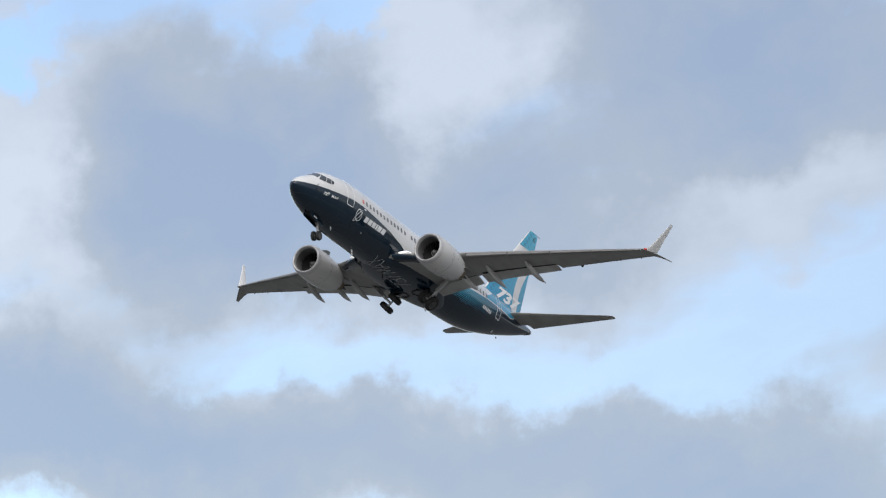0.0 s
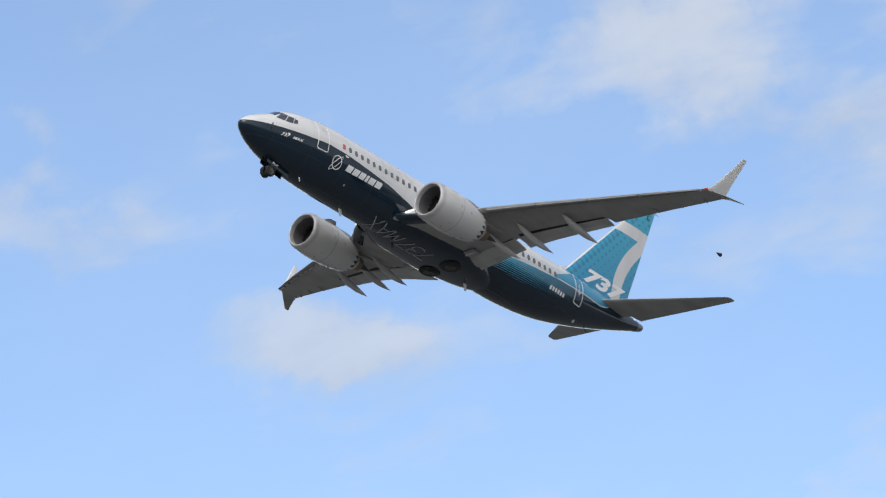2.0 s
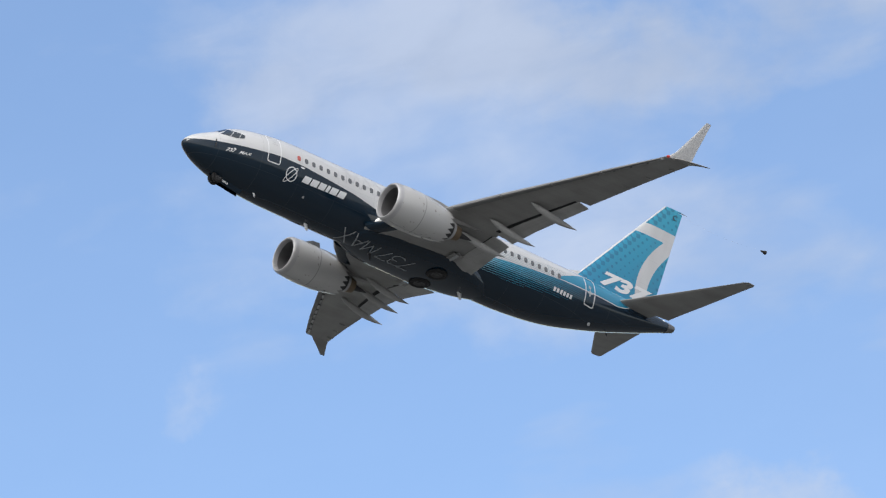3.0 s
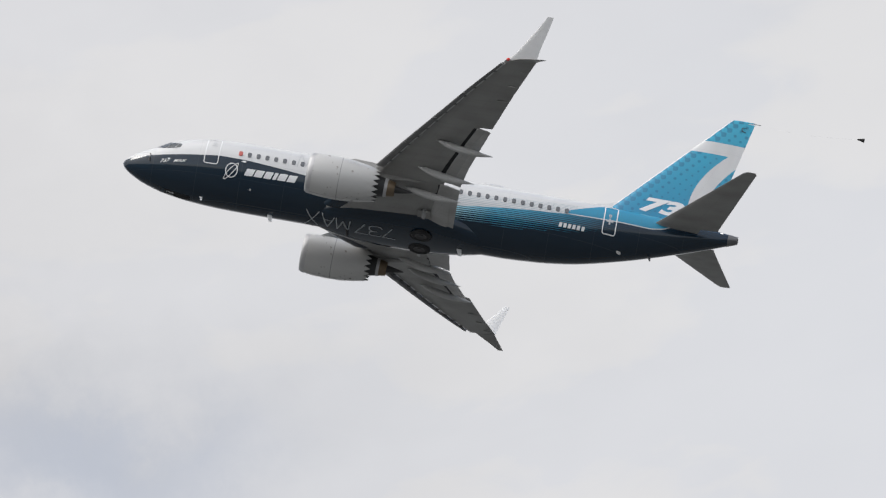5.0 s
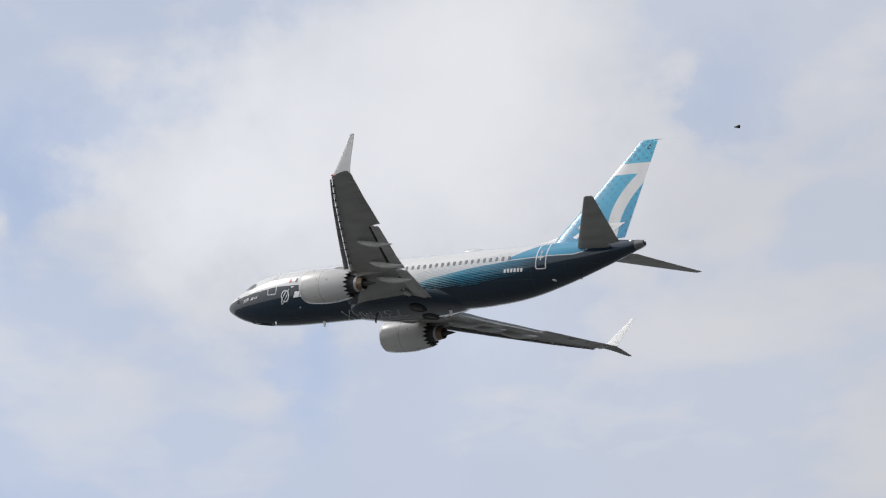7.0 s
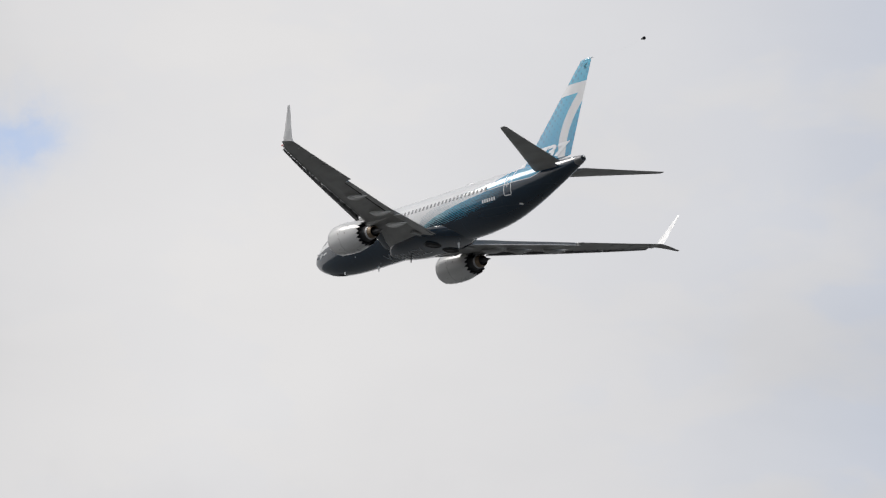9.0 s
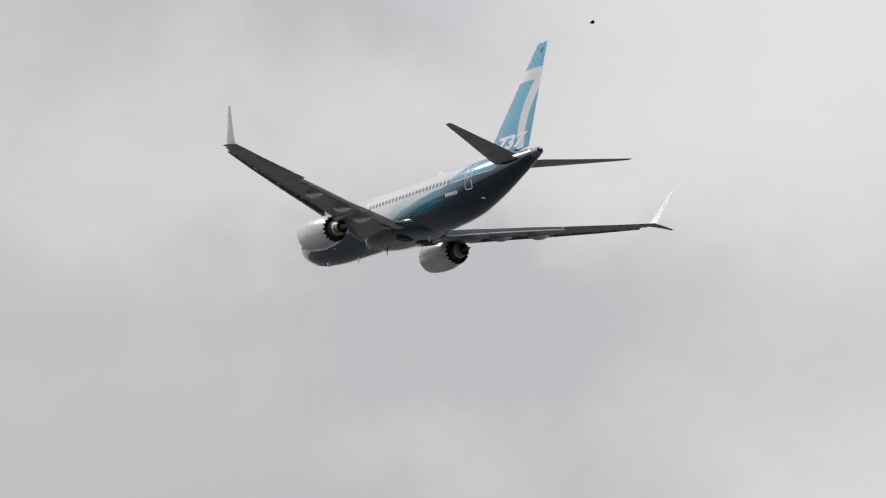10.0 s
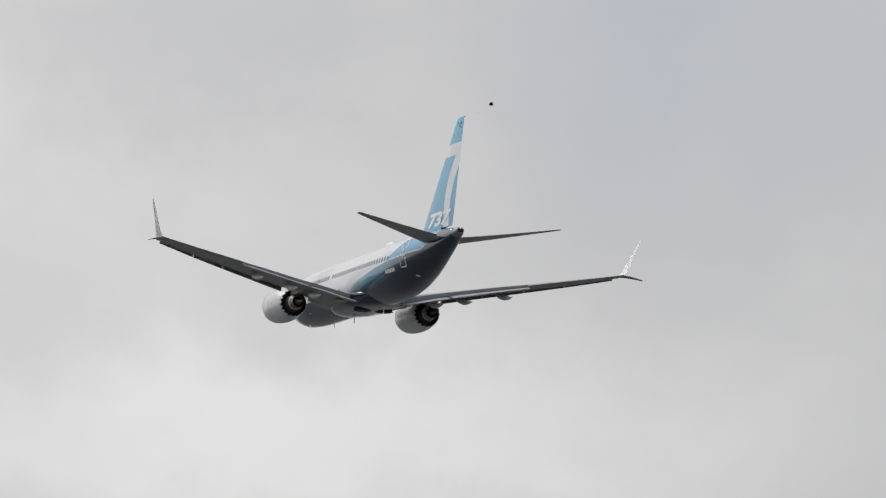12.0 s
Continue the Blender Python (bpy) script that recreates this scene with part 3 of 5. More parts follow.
def thin_letters(text, height, width, pitch, line):
    """Letters drawn with one thin stroke."""
    bm = bmesh.new()
    for k, letter in enumerate(text):
        for stroke in STROKES[letter]:
            for a, b in zip(stroke, stroke[1:]):
                a, b = [Vector((k * pitch + p[0] * width, p[1] * height)) for p in (a, b)]
                d = (b - a).normalized() * line / 2
                side = Vector((-d.y, d.x))
                count = max(1, round((b - a).length / 0.12))
                rows = []
                for j in range(count + 1):
                    p = (a - d).lerp(b + d, j / count)
                    rows.append([bm.verts.new((*(p + s), 0)) for s in (-side, side)])
                for r, q in zip(rows, rows[1:]):
                    bm.faces.new((r[0], r[1], q[1], q[0]))
    return bm


def bend(bm, place):
    """Moves every vertex (u, v) to place(u, v)."""
    for v in bm.verts:
        v.co = place(v.co.x, v.co.y)
    return bm


def bars(shapes, step=0.12):
    """Plain slanted blocks: (u0, u1, v0, v1, slant)."""
    bm = bmesh.new()
    for u0, u1, v0, v1, slant in shapes:
        n = max(1, round((v1 - v0) / step))
        rows = []
        for k in range(n + 1):
            v = v0 + (v1 - v0) * k / n
            rows.append([bm.verts.new((u + slant * v, v, 0)) for u in (u0, u1)])
        for a, b in zip(rows, rows[1:]):
            bm.faces.new((a[0], a[1], b[1], b[0]))
    return bm


def ring_shape(u, v, ru, rv, width, sides=36, tilt=0.0):
    bm = bmesh.new()
    rows = []
    for k in range(sides):
        a = 2 * math.pi * k / sides
        pts = []
        for e in (0, width):
            p, q = (ru - e) * math.cos(a), (rv - e) * math.sin(a)
            pts.append(bm.verts.new((u + p * math.cos(tilt) - q * math.sin(tilt), v + p * math.sin(tilt) + q * math.cos(tilt), 0)))
        rows.append(pts)
    for k in range(sides):
        a, b = rows[k], rows[(k + 1) % sides]
        bm.faces.new((a[0], b[0], b[1], a[1]))
    return bm


def outline_shape(width, height, radius, line, corner=5):
    """A rounded frame about its middle."""
    bm = bmesh.new()
    rows = []
    for sx, sy, a0 in ((1, 1, 0), (-1, 1, 90), (-1, -1, 180), (1, -1, 270)):
        for k in range(corner + 1):
            a = radians(a0 + 90 * k / corner)
            row = []
            for inset in (0, line):
                r = max(radius - inset, 0.001)
                cx, cy = sx * (width / 2 - radius), sy * (height / 2 - radius)
                row.append((cx + r * math.cos(a), cy + r * math.sin(a)))
            rows.append(row)
    # long sides are cut so that they can follow the skin
    full = []
    for a, b in zip(rows, rows[1:] + rows[:1]):
        full.append(a)
        d = math.hypot(b[0][0] - a[0][0], b[0][1] - a[0][1])
        for k in range(1, int(d / 0.15)):
            t = k / int(d / 0.15)
            full.append([tuple(p + (q - p) * t for p, q in zip(a[e], b[e])) for e in (0, 1)])
    verts = [[bm.verts.new((*p, 0)) for p in row] for row in full]
    for a, b in zip(verts, verts[1:] + verts[:1]):
        bm.faces.new((a[0], b[0], b[1], a[1]))
    return bm


def foil(chord, thick, start=0.0, end=1.0, count=9, camber=0.015):
    """Section points (x aft, z), upper side from the tail to the nose and back below, between two parts of the chord."""
    def half(s):
        return 5 * thick * (0.2969 * math.sqrt(s) - 0.126 * s - 0.3516 * s * s + 0.2843 * s ** 3 - 0.1026 * s ** 4)

    ss = [start + (end - start) * (0.5 - 0.5 * math.cos(math.pi * k / count)) for k in range(count + 1)]
    mid = [camber * 4 * s * (1 - s) for s in ss]
    up = [(chord * s, chord * (m + half(s))) for s, m in zip(ss, mid)]
    down = [(chord * s, chord * (m - half(s))) for s, m in zip(ss, mid)]
    return up[::-1] + down[1 if start == 0 else 0:]


def surface(stations, sign):
    """A wing from stations (y, x of the nose, z, chord, thickness, twist, cut): cut is the part of the chord that is there."""
    rings = []
    for y, x, z, chord, thick, twist, cut in stations:
        c, s = math.cos(radians(twist)), math.sin(radians(twist))
        rings.append([(x - MID + px * c + pz * s, sign * y, z - px * s + pz * c) for px, pz in foil(chord, thick, 0.0, cut)])
    return loft(rings)



# ---- the airfield below ----
def ground():
    n = Nodes("airfield_grass", rough=0.9)
    a, b = n.noise(0.004, 5.0), n.noise(0.25, 6.0)
    col = n.mix(a, (0.085, 0.087, 0.081), (0.17, 0.17, 0.171))
    n.colour(n.mix(n.math("MULTIPLY", b, 0.5), col, (0.06, 0.064, 0.057)))
    bm = bmesh.new()
    rings = [[(r * math.cos(2 * math.pi * k / 72), r * math.sin(2 * math.pi * k / 72), 0) for k in range(72)] for r in (4, 60, 300, 1000, 2500, 4800)]
    loft(rings, True, False, bm)
    bm.faces.new([v for v in bm.verts][:72])
    ob = new("ground", mesh_of("ground", bm, False))
    ob.data.materials.append(n.mat)
    tagged(ob, "wide flat airfield of dry grass and concrete reaching the horizon", "ground", kind="structure")


ground()

# ---- the airliner ----
HULL = Hull(
    ((0, 0.02), (0.12, 0.26), (0.5, 0.58), (1.2, 0.95), (2.5, 1.37), (4.0, 1.66), (5.5, 1.82), (7.0, 1.88), (22.0, 1.88), (25.0, 1.80), (28.0, 1.50), (31.0, 1.02), (33.5, 0.60), (35.0, 0.32), (35.3, 0.24)),
    ((0, -0.45), (0.12, -0.24), (0.5, 0.11), (1.2, 0.50), (1.8, 0.80), (2.7, 1.33), (3.4, 1.57), (4.4, 1.74), (5.8, 1.91), (7.2, 1.95), (27.0, 1.95), (30.0, 1.92), (33.0, 1.80), (35.3, 1.58)),
    ((0, -0.49), (0.12, -0.70), (0.5, -0.98), (1.3, -1.38), (2.5, -1.74), (4.0, -1.98), (6.0, -2.10), (8.0, -2.12), (22.0, -2.12), (24.0, -2.02), (26.0, -1.78), (29.0, -1.05), (32.3, 0.04), (34.6, 0.91), (35.3, 1.18)),
    ((0, -0.47), (1.2, -0.36), (3.0, -0.12), (6.0, 0.02), (24.0, 0.05), (29.0, 0.42), (33.0, 0.88), (35.3, 1.33)),
)


def fuselage(parent):
    xs = [0, 0.03, 0.08, 0.15, 0.3, 0.5, 0.75, 1.0, 1.3, 1.6, 1.9, 2.2, 2.5, 2.8, 3.2, 3.7, 4.3, 5, 5.8, 6.6, 7.4]
    xs += list(np.linspace(8.5, 23, 20)) + list(np.linspace(23.8, 34.9, 22)) + [35.2, 35.3]
    rings = [[HULL.point(x, 360 * k / 64) for k in range(64)] for x in xs]
    body = part("fuselage", loft(rings), M_LIVERY, parent, "glossy white, navy and blue pinstriped fuselage skin")
    # bare metal tail cone round the exhaust
    cone = [[HULL.point(x, 360 * k / 32, 0.012) for k in range(32)] for x in (34.72, 34.9, 35.1, 35.32)]
    part("tail_cone", loft(cone), M_DUCT, body, "grey metal tail cone with exhaust")
    part("tail_light", spin([(0.0, 0.0), (0.02, 0.06), (0.05, 0.05), (0.07, 0.01)], 10), M_LAMP, body, "small white tail light").matrix_basis = pose(35.3 - MID, 0, 1.52)
    part("exhaust", loft([[HULL.point(35.3, 360 * k / 20, -0.05) + Vector((dx, 0, 0)) for k in range(20)] for dx in (0.0, 0.035)]), M_WELL, body)
    return body


def glazing(body):
    """Flight deck panes on both sides."""
    for sign in (-1, 1):
        # front, side and rear panes as (station, height) corners on the skin
        for corners in (
            ((1.86, 0.42), (2.30, 0.34), (2.62, 0.84), (2.42, 0.98)),
            ((2.34, 0.34), (2.80, 0.36), (2.98, 0.78), (2.66, 0.84)),
            ((2.84, 0.37), (3.14, 0.47), (3.20, 0.70), (3.02, 0.78)),
        ):
            bm = bmesh.new()
            a, b, c, d = (Vector((*p, 0)) for p in corners)
            rows = []
            for i in range(5):
                rows.append([])
                for j in range(5):
                    p = a.lerp(b, j / 4).lerp(d.lerp(c, j / 4), i / 4)
                    rows[-1].append(bm.verts.new(HULL.side(p.x, p.y, sign, 0.012)))
            for r, q in zip(rows, rows[1:]):
                for j in range(4):
                    bm.faces.new((r[j], r[j + 1], q[j + 1], q[j]))
            part("windscreen_pane", bm, M_GLASS, body, "dark flight deck window pane")
        # windscreen at the front
        bm = bmesh.new()
        rows = []
        for i in range(5):
            t = i / 4
            x0, x1 = 1.74 + 0.62 * t, 1.84 + 0.56 * t
            rows.append([bm.verts.new(HULL.point(x0 + (x1 - x0) * s, -sign * (3 + s * (38 - 8 * t)), 0.012)) for s in (0, 0.25, 0.5, 0.75, 1)])
        for r, q in zip(rows, rows[1:]):
            for j in range(4):
                bm.faces.new((r[j], r[j + 1], q[j + 1], q[j]))
        part("windscreen_pane", bm, M_GLASS, body, "dark flight deck window pane")


def cabin_windows(body):
    pane = mesh_of("cabin_window", loft([[(0.115 * s * abs(math.cos(a)) ** 0.6 * (1 if math.cos(a) > 0 else -1), d, 0.17 * s * abs(math.sin(a)) ** 0.6 * (1 if math.sin(a) > 0 else -1)) for a in (2 * math.pi * (k + 0.5) / 16 for k in range(16))] for d, s in ((0.02, 1.0), (-0.012, 1.0), (-0.018, 0.9))]), False)
    mats = {}
    for sign in (-1, 1):
        k, x = 0, 6.62
        while x < 25.9:
            if not (13.0 < x < 13.3):
                p = HULL.side(x, 0.50, sign, 0.004)
                q = HULL.side(x, 0.60, sign, 0.004)
                tilt = math.degrees(math.atan2(q.y - p.y, q.z - p.z))
                m = Matrix.Translation(p) @ pose(0, 0, 0, -tilt) @ (pose(0, 0, 0) if sign < 0 else pose(0, 0, 0, 0, 0, 180))
                if k == 0 and sign < 0:
                    red = pane.copy()
                    red.materials.clear()
                    shared("cabin_window", red, M_RED, body, m, "red marker panel in a cabin window")
                else:
                    shared("cabin_window", pane, M_CABIN, body, m)
            k, x = k + 1, x + 0.508


def doors(body):
    def frame_on(x, z, w, h, line, material, sign, name, label):
        bm = outline_shape(w, h, 0.14, line)
        part(name, bend(bm, lambda u, v: HULL.side(x + u, z + v, sign, 0.010)), material, body, label)

    for sign in (-1, 1):
        frame_on(5.02, 0.50, 0.84, 1.86, 0.05, M_MARK, sign, "door_frame", "thin pale outline of the forward cabin door")
        frame_on(27.95, 0.60, 0.80, 1.98, 0.06, M_MARK, sign, "door_frame", "thin white outline of the rear cabin door")
        for x, z in ((5.05, 1.02), (27.92, 0.80)):
            part("door_window", bend(ring_shape(0, 0, 0.09, 0.12, 0.06, 16), lambda u, v: HULL.side(x + u, z + v, sign, 0.014)), M_SHADOWLINE, body)
        part("door_handle", bend(bars([(-0.2, 0.2, -0.05, 0.05, 0), (-0.05, 0.05, -0.2, 0.2, 0)]), lambda u, v: HULL.side(27.92 + u, 0.42 + v, sign, 0.014)), M_LINE, body)
        part("door_handle", bend(bars([(-0.16, 0.16, -0.03, 0.03, 0)]), lambda u, v: HULL.side(5.05 + u, 0.80 + v, sign, 0.014)), M_SHADOWLINE, body)


def markings(body):
    for sign in (-1, 1):
        def skin(x0, z0, rise=0.0):
            return lambda u, v: HULL.side((x0 + u) if sign < 0 else (x0 + 3.1 - u), z0 + v + rise * u, sign, 0.012)

        # maker's mark: a plain ring with a slanted crossing ellipse, then six slanted blocks
        part("roundel", bend(ring_shape(0, 0, 0.36, 0.42, 0.055), skin(6.28, -0.62)), M_MARK, body, "plain white ring mark")
        part("roundel", bend(ring_shape(0, 0, 0.60, 0.15, 0.045, 36, 0.95), skin(6.26, -0.66)), M_MARK, body, "plain white slanted ellipse mark")
        blocks = [(u, u + w, 0.0, 0.40, 0.35) for u, w in ((0.0, 0.47), (0.55, 0.47), (1.10, 0.43), (1.61, 0.20), (1.89, 0.47), (2.44, 0.47))]
        part("name_blocks", bend(bars(blocks, 0.08), skin(7.02, -0.80, 0.02)), M_MARK, body, "plain slanted white blocks in place of a name")
        # small type name beside the nose
        x0 = 2.15 if sign < 0 else 0.7
        part("lettering", bend(lettering("737", 0.195, 0.35, 1.25, 0.02), skin(x0, -0.62, 0.08)), M_MARK, body, "small white slanted number")
        part("lettering", bend(lettering("MAX", 0.165, 0.35, 1.35, 0.015), skin(x0 + 0.76, -0.56, 0.08)), M_MARK, body, "small white slanted letters")
        # plain bars for the registration
        part("registration_bars", bend(bars([(0.26 * k, 0.26 * k + 0.17, 0, 0.25, 0.1) for k in range(6)]), lambda u, v: HULL.side((25.1 + u) if sign < 0 else (26.7 - u), -0.55 + v + 0.02 * u, sign, 0.012)), M_MARK, body, "row of plain white bars")
    # thin outlined lettering under the belly, read from starboard
    for text, x0, step in (("737", 16.05, 0.79), ("MAX", 13.42, 0.92)):
        bm = thin_letters(text, 1.08, 0.72, step, 0.058)
        part("lettering", bend(bm, lambda u, v: Vector((x0 - u - MID, v - 0.93, min(HULL.under(x0 - u, v - 0.93, 0.02).z, belly_at(x0 - u, v - 0.93) - 0.02)))), M_LINE, body, "thin pale line lettering under the belly")
    # faint tall outlined letters in the white above the wing
    bm = thin_letters("MAX", 1.2, 0.85, 1.05, 0.05)
    part("lettering", bend(bm, lambda u, v: HULL.side(9.9 + u, 0.25 + v * 0.9, -1, 0.010)), M_SHADOWLINE, body, "faint grey thin line lettering")


def belly_at(x, y):
    """Height of the fairing's underside."""
    w, d = BELLY_WIDE(x), BELLY_DEEP(x)
    if not 11.45 < x < 21.5 or abs(y) >= w * 0.98:
        return 0.0
    c = (abs(y) / w) ** (1 / 0.75)
    return -1.35 + (d + 1.35) * max(0.0, 1 - c * c) ** 0.35


BELLY_WIDE = curve(((11.4, 0.9), (12.5, 1.55), (14.0, 2.0), (17.0, 2.12), (18.6, 1.85), (20.2, 1.35), (21.6, 0.6)))
BELLY_DEEP = curve(((11.4, -2.05), (12.5, -2.13), (14.0, -2.18), (18.0, -2.20), (20.0, -2.17), (21.6, -2.06)))


def belly(parent):
    """The fairing where wing and fuselage meet."""
    rings = []
    for x in np.linspace(11.4, 21.6, 22):
        w, d = BELLY_WIDE(x), BELLY_DEEP(x)
        ring = []
        for k in range(24):
            a = 2 * math.pi * k / 24
            c, s = math.cos(a), math.sin(a)
            ring.append((x - MID, w * (1 if c > 0 else -1) * abs(c) ** 0.75, -1.35 + (-1.35 - d) * (1 if s > 0 else -1) * abs(s) ** 0.7 * (0.5 if s > 0 else 1.0)))
        rings.append(ring)
    fairing = part("belly_fairing", loft(rings), M_NAVY, parent, "navy wing-to-body fairing")
    for sign in (-1, 1):
        part("wheel_well", spin([(0.0, 0.64), (0.02, 0.64), (0.02, 0.5), (0.0, 0.5)], 28, closed=True), M_WELL, fairing).matrix_basis = pose(17.5 - MID, sign * 0.80, -2.19, 0, 90, 0)
    return fairing


WING = (  # y, x of the nose, z, chord, thickness, twist, part of the chord in front of the flap
    (1.2, 11.75, -1.45, 7.9, 0.115, 1.5, 0.80), (2.4, 12.55, -1.24, 7.0, 0.115, 1.5, 0.80), (4.0, 13.86, -0.92, 5.58, 0.115, 1.2, 0.80), (5.75, 14.74, -0.60, 4.65, 0.11, 1.0, 0.80),
    (8.5, 16.18, -0.18, 3.92, 0.11, 0.5, 0.80), (10.5, 17.26, 0.10, 3.36, 0.105, 0.1, 0.80), (10.501, 17.26, 0.10, 3.36, 0.105, 0.1, 1.0), (14.0, 19.17, 0.63, 2.40, 0.105, -0.5, 1.0), (16.85, 20.86, 1.09, 1.58, 0.10, -1.0, 1.0),
)


def wing_at(y):
    ys = [s[0] for s in WING]
    return [float(np.interp(y, ys, [s[k] for s in WING])) for k in range(1, 6)]


def wing(parent, sign):
    w = part("wing", surface(WING, sign), M_WING, parent, "grey wing, ribbed and streaked underneath")
    # split winglet: a tall upper blade and a short lower one
    upper = [(y, x, z, c) for y, x, z, c in ((16.84, 20.90, 1.10, 1.52), (17.02, 21.26, 1.42, 1.22), (17.23, 21.66, 2.02, 0.93), (17.48, 22.14, 2.74, 0.64), (17.77, 22.64, 3.57, 0.33))]
    rings = []
    for k, (y, x, z, c) in enumerate(upper):
        lean = (40, 62, 68, 70, 71)[k]
        rings.append([(x - MID + px, sign * (y - pz * math.sin(radians(lean))), z + pz * math.cos(radians(lean))) for px, pz in foil(c, 0.09)])
    part("winglet", loft(rings), M_WINGLET, w, "white upper winglet blade")
    rings = []
    for y, x, z, c, lean in ((16.85, 21.15, 1.09, 1.25, -5), (17.2, 21.58, 1.02, 0.98, -15), (17.55, 22.08, 0.91, 0.68, -20), (18.0, 22.70, 0.74, 0.32, -22)):
        rings.append([(x - MID + px, sign * (y - pz * math.sin(radians(lean))), z + pz * math.cos(radians(lean))) for px, pz in foil(c, 0.09)])
    part("winglet", loft(rings), M_WING, w, "grey lower winglet blade")
    part("tip_light", loft([[(20.93 - MID + r * math.cos(a) * 1.6, sign * y, 1.10 + r * math.sin(a)) for a in (2 * math.pi * k / 10 for k in range(10))] for y, r in ((16.68, 0.02), (16.74, 0.07), (16.86, 0.07), (16.92, 0.02))]), M_NAVRED if sign < 0 else M_STEEL, w, "red wingtip light" if sign < 0 else "wingtip light")
    # slats along the nose, run out forward and down on their tracks
    for y0, y1 in ((5.95, 8.45), (8.52, 11.05), (11.12, 13.6), (13.67, 16.55)):
        rings = []
        for y in np.linspace(y0, y1, 3):
            x, z, c, t, tw = wing_at(y)
            section = foil(c, t, 0.0, 0.085, 7)
            hx, hz = foil(c, t, 0.0, 0.125, 7)[-1]
            d = radians(16)
            rings.append([(x - 0.06 * c - 0.05 + hx + (px - hx) * math.cos(d) - (pz - hz) * math.sin(d) - MID, sign * y, z - 0.026 * c - 0.035 + hz + (px - hx) * math.sin(d) + (pz - hz) * math.cos(d)) for px, pz in section])
        part("slat", loft(rings), M_SLAT, w, "dull metal leading edge slat, run out")
        # white strip stands for bright sky seen through the slat's slot, with its tracks
        slot = []
        for y in np.linspace(y0, y1, 4):
            x, z, c, t, tw = wing_at(y)
            low = foil(c, t, 0.0, 0.05)[-1][1]
            slot.append([(x + c * 0.05 + dx - MID, sign * y, z + low + dz) for dx, dz in ((-0.06, -0.012), (0.05, -0.045), (0.05, 0.01), (-0.06, 0.01))])
        part("slat_slot_sky", loft(slot), M_WHITE, w, "white strip standing for sky seen through the slat slot")
        for y in np.arange(y0 + 0.4, y1 - 0.1, 0.85):
            x, z, c, t, tw = wing_at(y)
            low = foil(c, t, 0.0, 0.05)[-1][1]
            part("slat_track", box((0.20, 0.07, 0.06), pose(x + c * 0.04 - MID, sign * y, z + low - 0.05, 0, -12, 0), 0.0), M_CHEV, w, "small dark slat track")
    # flaps, let down, in two lengths with a gap for the engine wake, each with an aft segment behind a slot
    for y0, y1 in ((1.72, 5.0), (5.3, 10.48)):
        for name, start, span, dip, drop in (("flap", 0.755, 0.150, 8, 0.020), ("aft_flap", 0.888, 0.100, 15, 0.034)):
            rings = []
            for y in np.linspace(y0, y1, 4):
                x, z, c, t, tw = wing_at(y)
                fx, fz = x + c * start, z - min(drop * c, 0.17) - 0.02 - c * start * math.sin(radians(tw))
                d = radians(dip)
                rings.append([(fx + px * math.cos(d) + pz * math.sin(d) - MID, sign * y, fz - px * math.sin(d) + pz * math.cos(d)) for px, pz in foil(span * c if name == "flap" else min(span * c, 0.5), 0.14 if c < 5 else 0.10)])
            part(name, loft(rings), M_FLAP, w, "" if name == "flap" else "narrow aft flap segment")
    # near-black strip puts the cove's shade in front of each flap
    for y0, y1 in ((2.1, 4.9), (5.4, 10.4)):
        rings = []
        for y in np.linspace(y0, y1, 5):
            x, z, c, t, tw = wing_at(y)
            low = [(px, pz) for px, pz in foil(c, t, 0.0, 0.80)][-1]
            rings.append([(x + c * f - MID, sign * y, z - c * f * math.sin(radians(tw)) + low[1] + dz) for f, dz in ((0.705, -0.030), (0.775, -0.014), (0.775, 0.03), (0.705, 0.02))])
        part("flap_cove_shade", loft(rings), M_WELL, w, "dark strip painting the shade between wing and flap")
    # canoe fairings over the flap tracks
    for tip, y0 in (((20.90, 9.10, -0.86), 8.95), ((20.09, 6.41, -1.31), 6.3), ((19.48, 4.49, -1.58), 4.4)):
        x, z, c, t, tw = wing_at(y0)
        length = 3.25
        rings = []
        for k in range(13):
            s = k / 12
            r = max(0.008, 0.19 * (1 - abs(2 * s ** 0.8 - 1) ** 2.2))
            cx = tip[0] - length * (1 - s)
            cz = (z - 0.055 * c) * (1 - s) + tip[2] * s - 0.14 * math.sin(math.pi * s)
            rings.append([(cx - MID, sign * (y0 + (tip[1] - y0) * s + r * math.sin(a)), cz + 1.1 * r * math.cos(a)) for a in (2 * math.pi * j / 14 for j in range(14))])
        part("flap_fairing", loft(rings), M_FAIRING, w, "pale pointed flap track fairing")
    # static wicks and aileron hinge marks at the back
    for y in (13.2, 14.6, 16.0):
        x, z, c, t, tw = wing_at(y)
        part("hinge_fairing", loft([[(x + c * 0.72 + dx - MID, sign * (y + r * math.sin(a)), z - 0.03 + r * math.cos(a) - 0.04) for a in (2 * math.pi * j / 8 for j in range(8))] for dx, r in ((0, 0.01), (0.15, 0.04), (0.35, 0.035), (c * 0.24, 0.01))]), M_WING, w)
    out = 2.55 if sign < 0 else 2.2
    # bright landing light in the wing root glove
    part("landing_light", loft([[(x - MID, sign * y, z + dz) for y, z in ((1.75, -1.06), (2.10, -1.02), (out - 0.07, -1.02), (out, -1.12), (2.1, -1.2), (1.75, -1.2))] for x, dz in ((12.25, -0.06), (12.75, 0.02))]), M_LAMP, w, "bright landing light in the wing root")
    glove = []
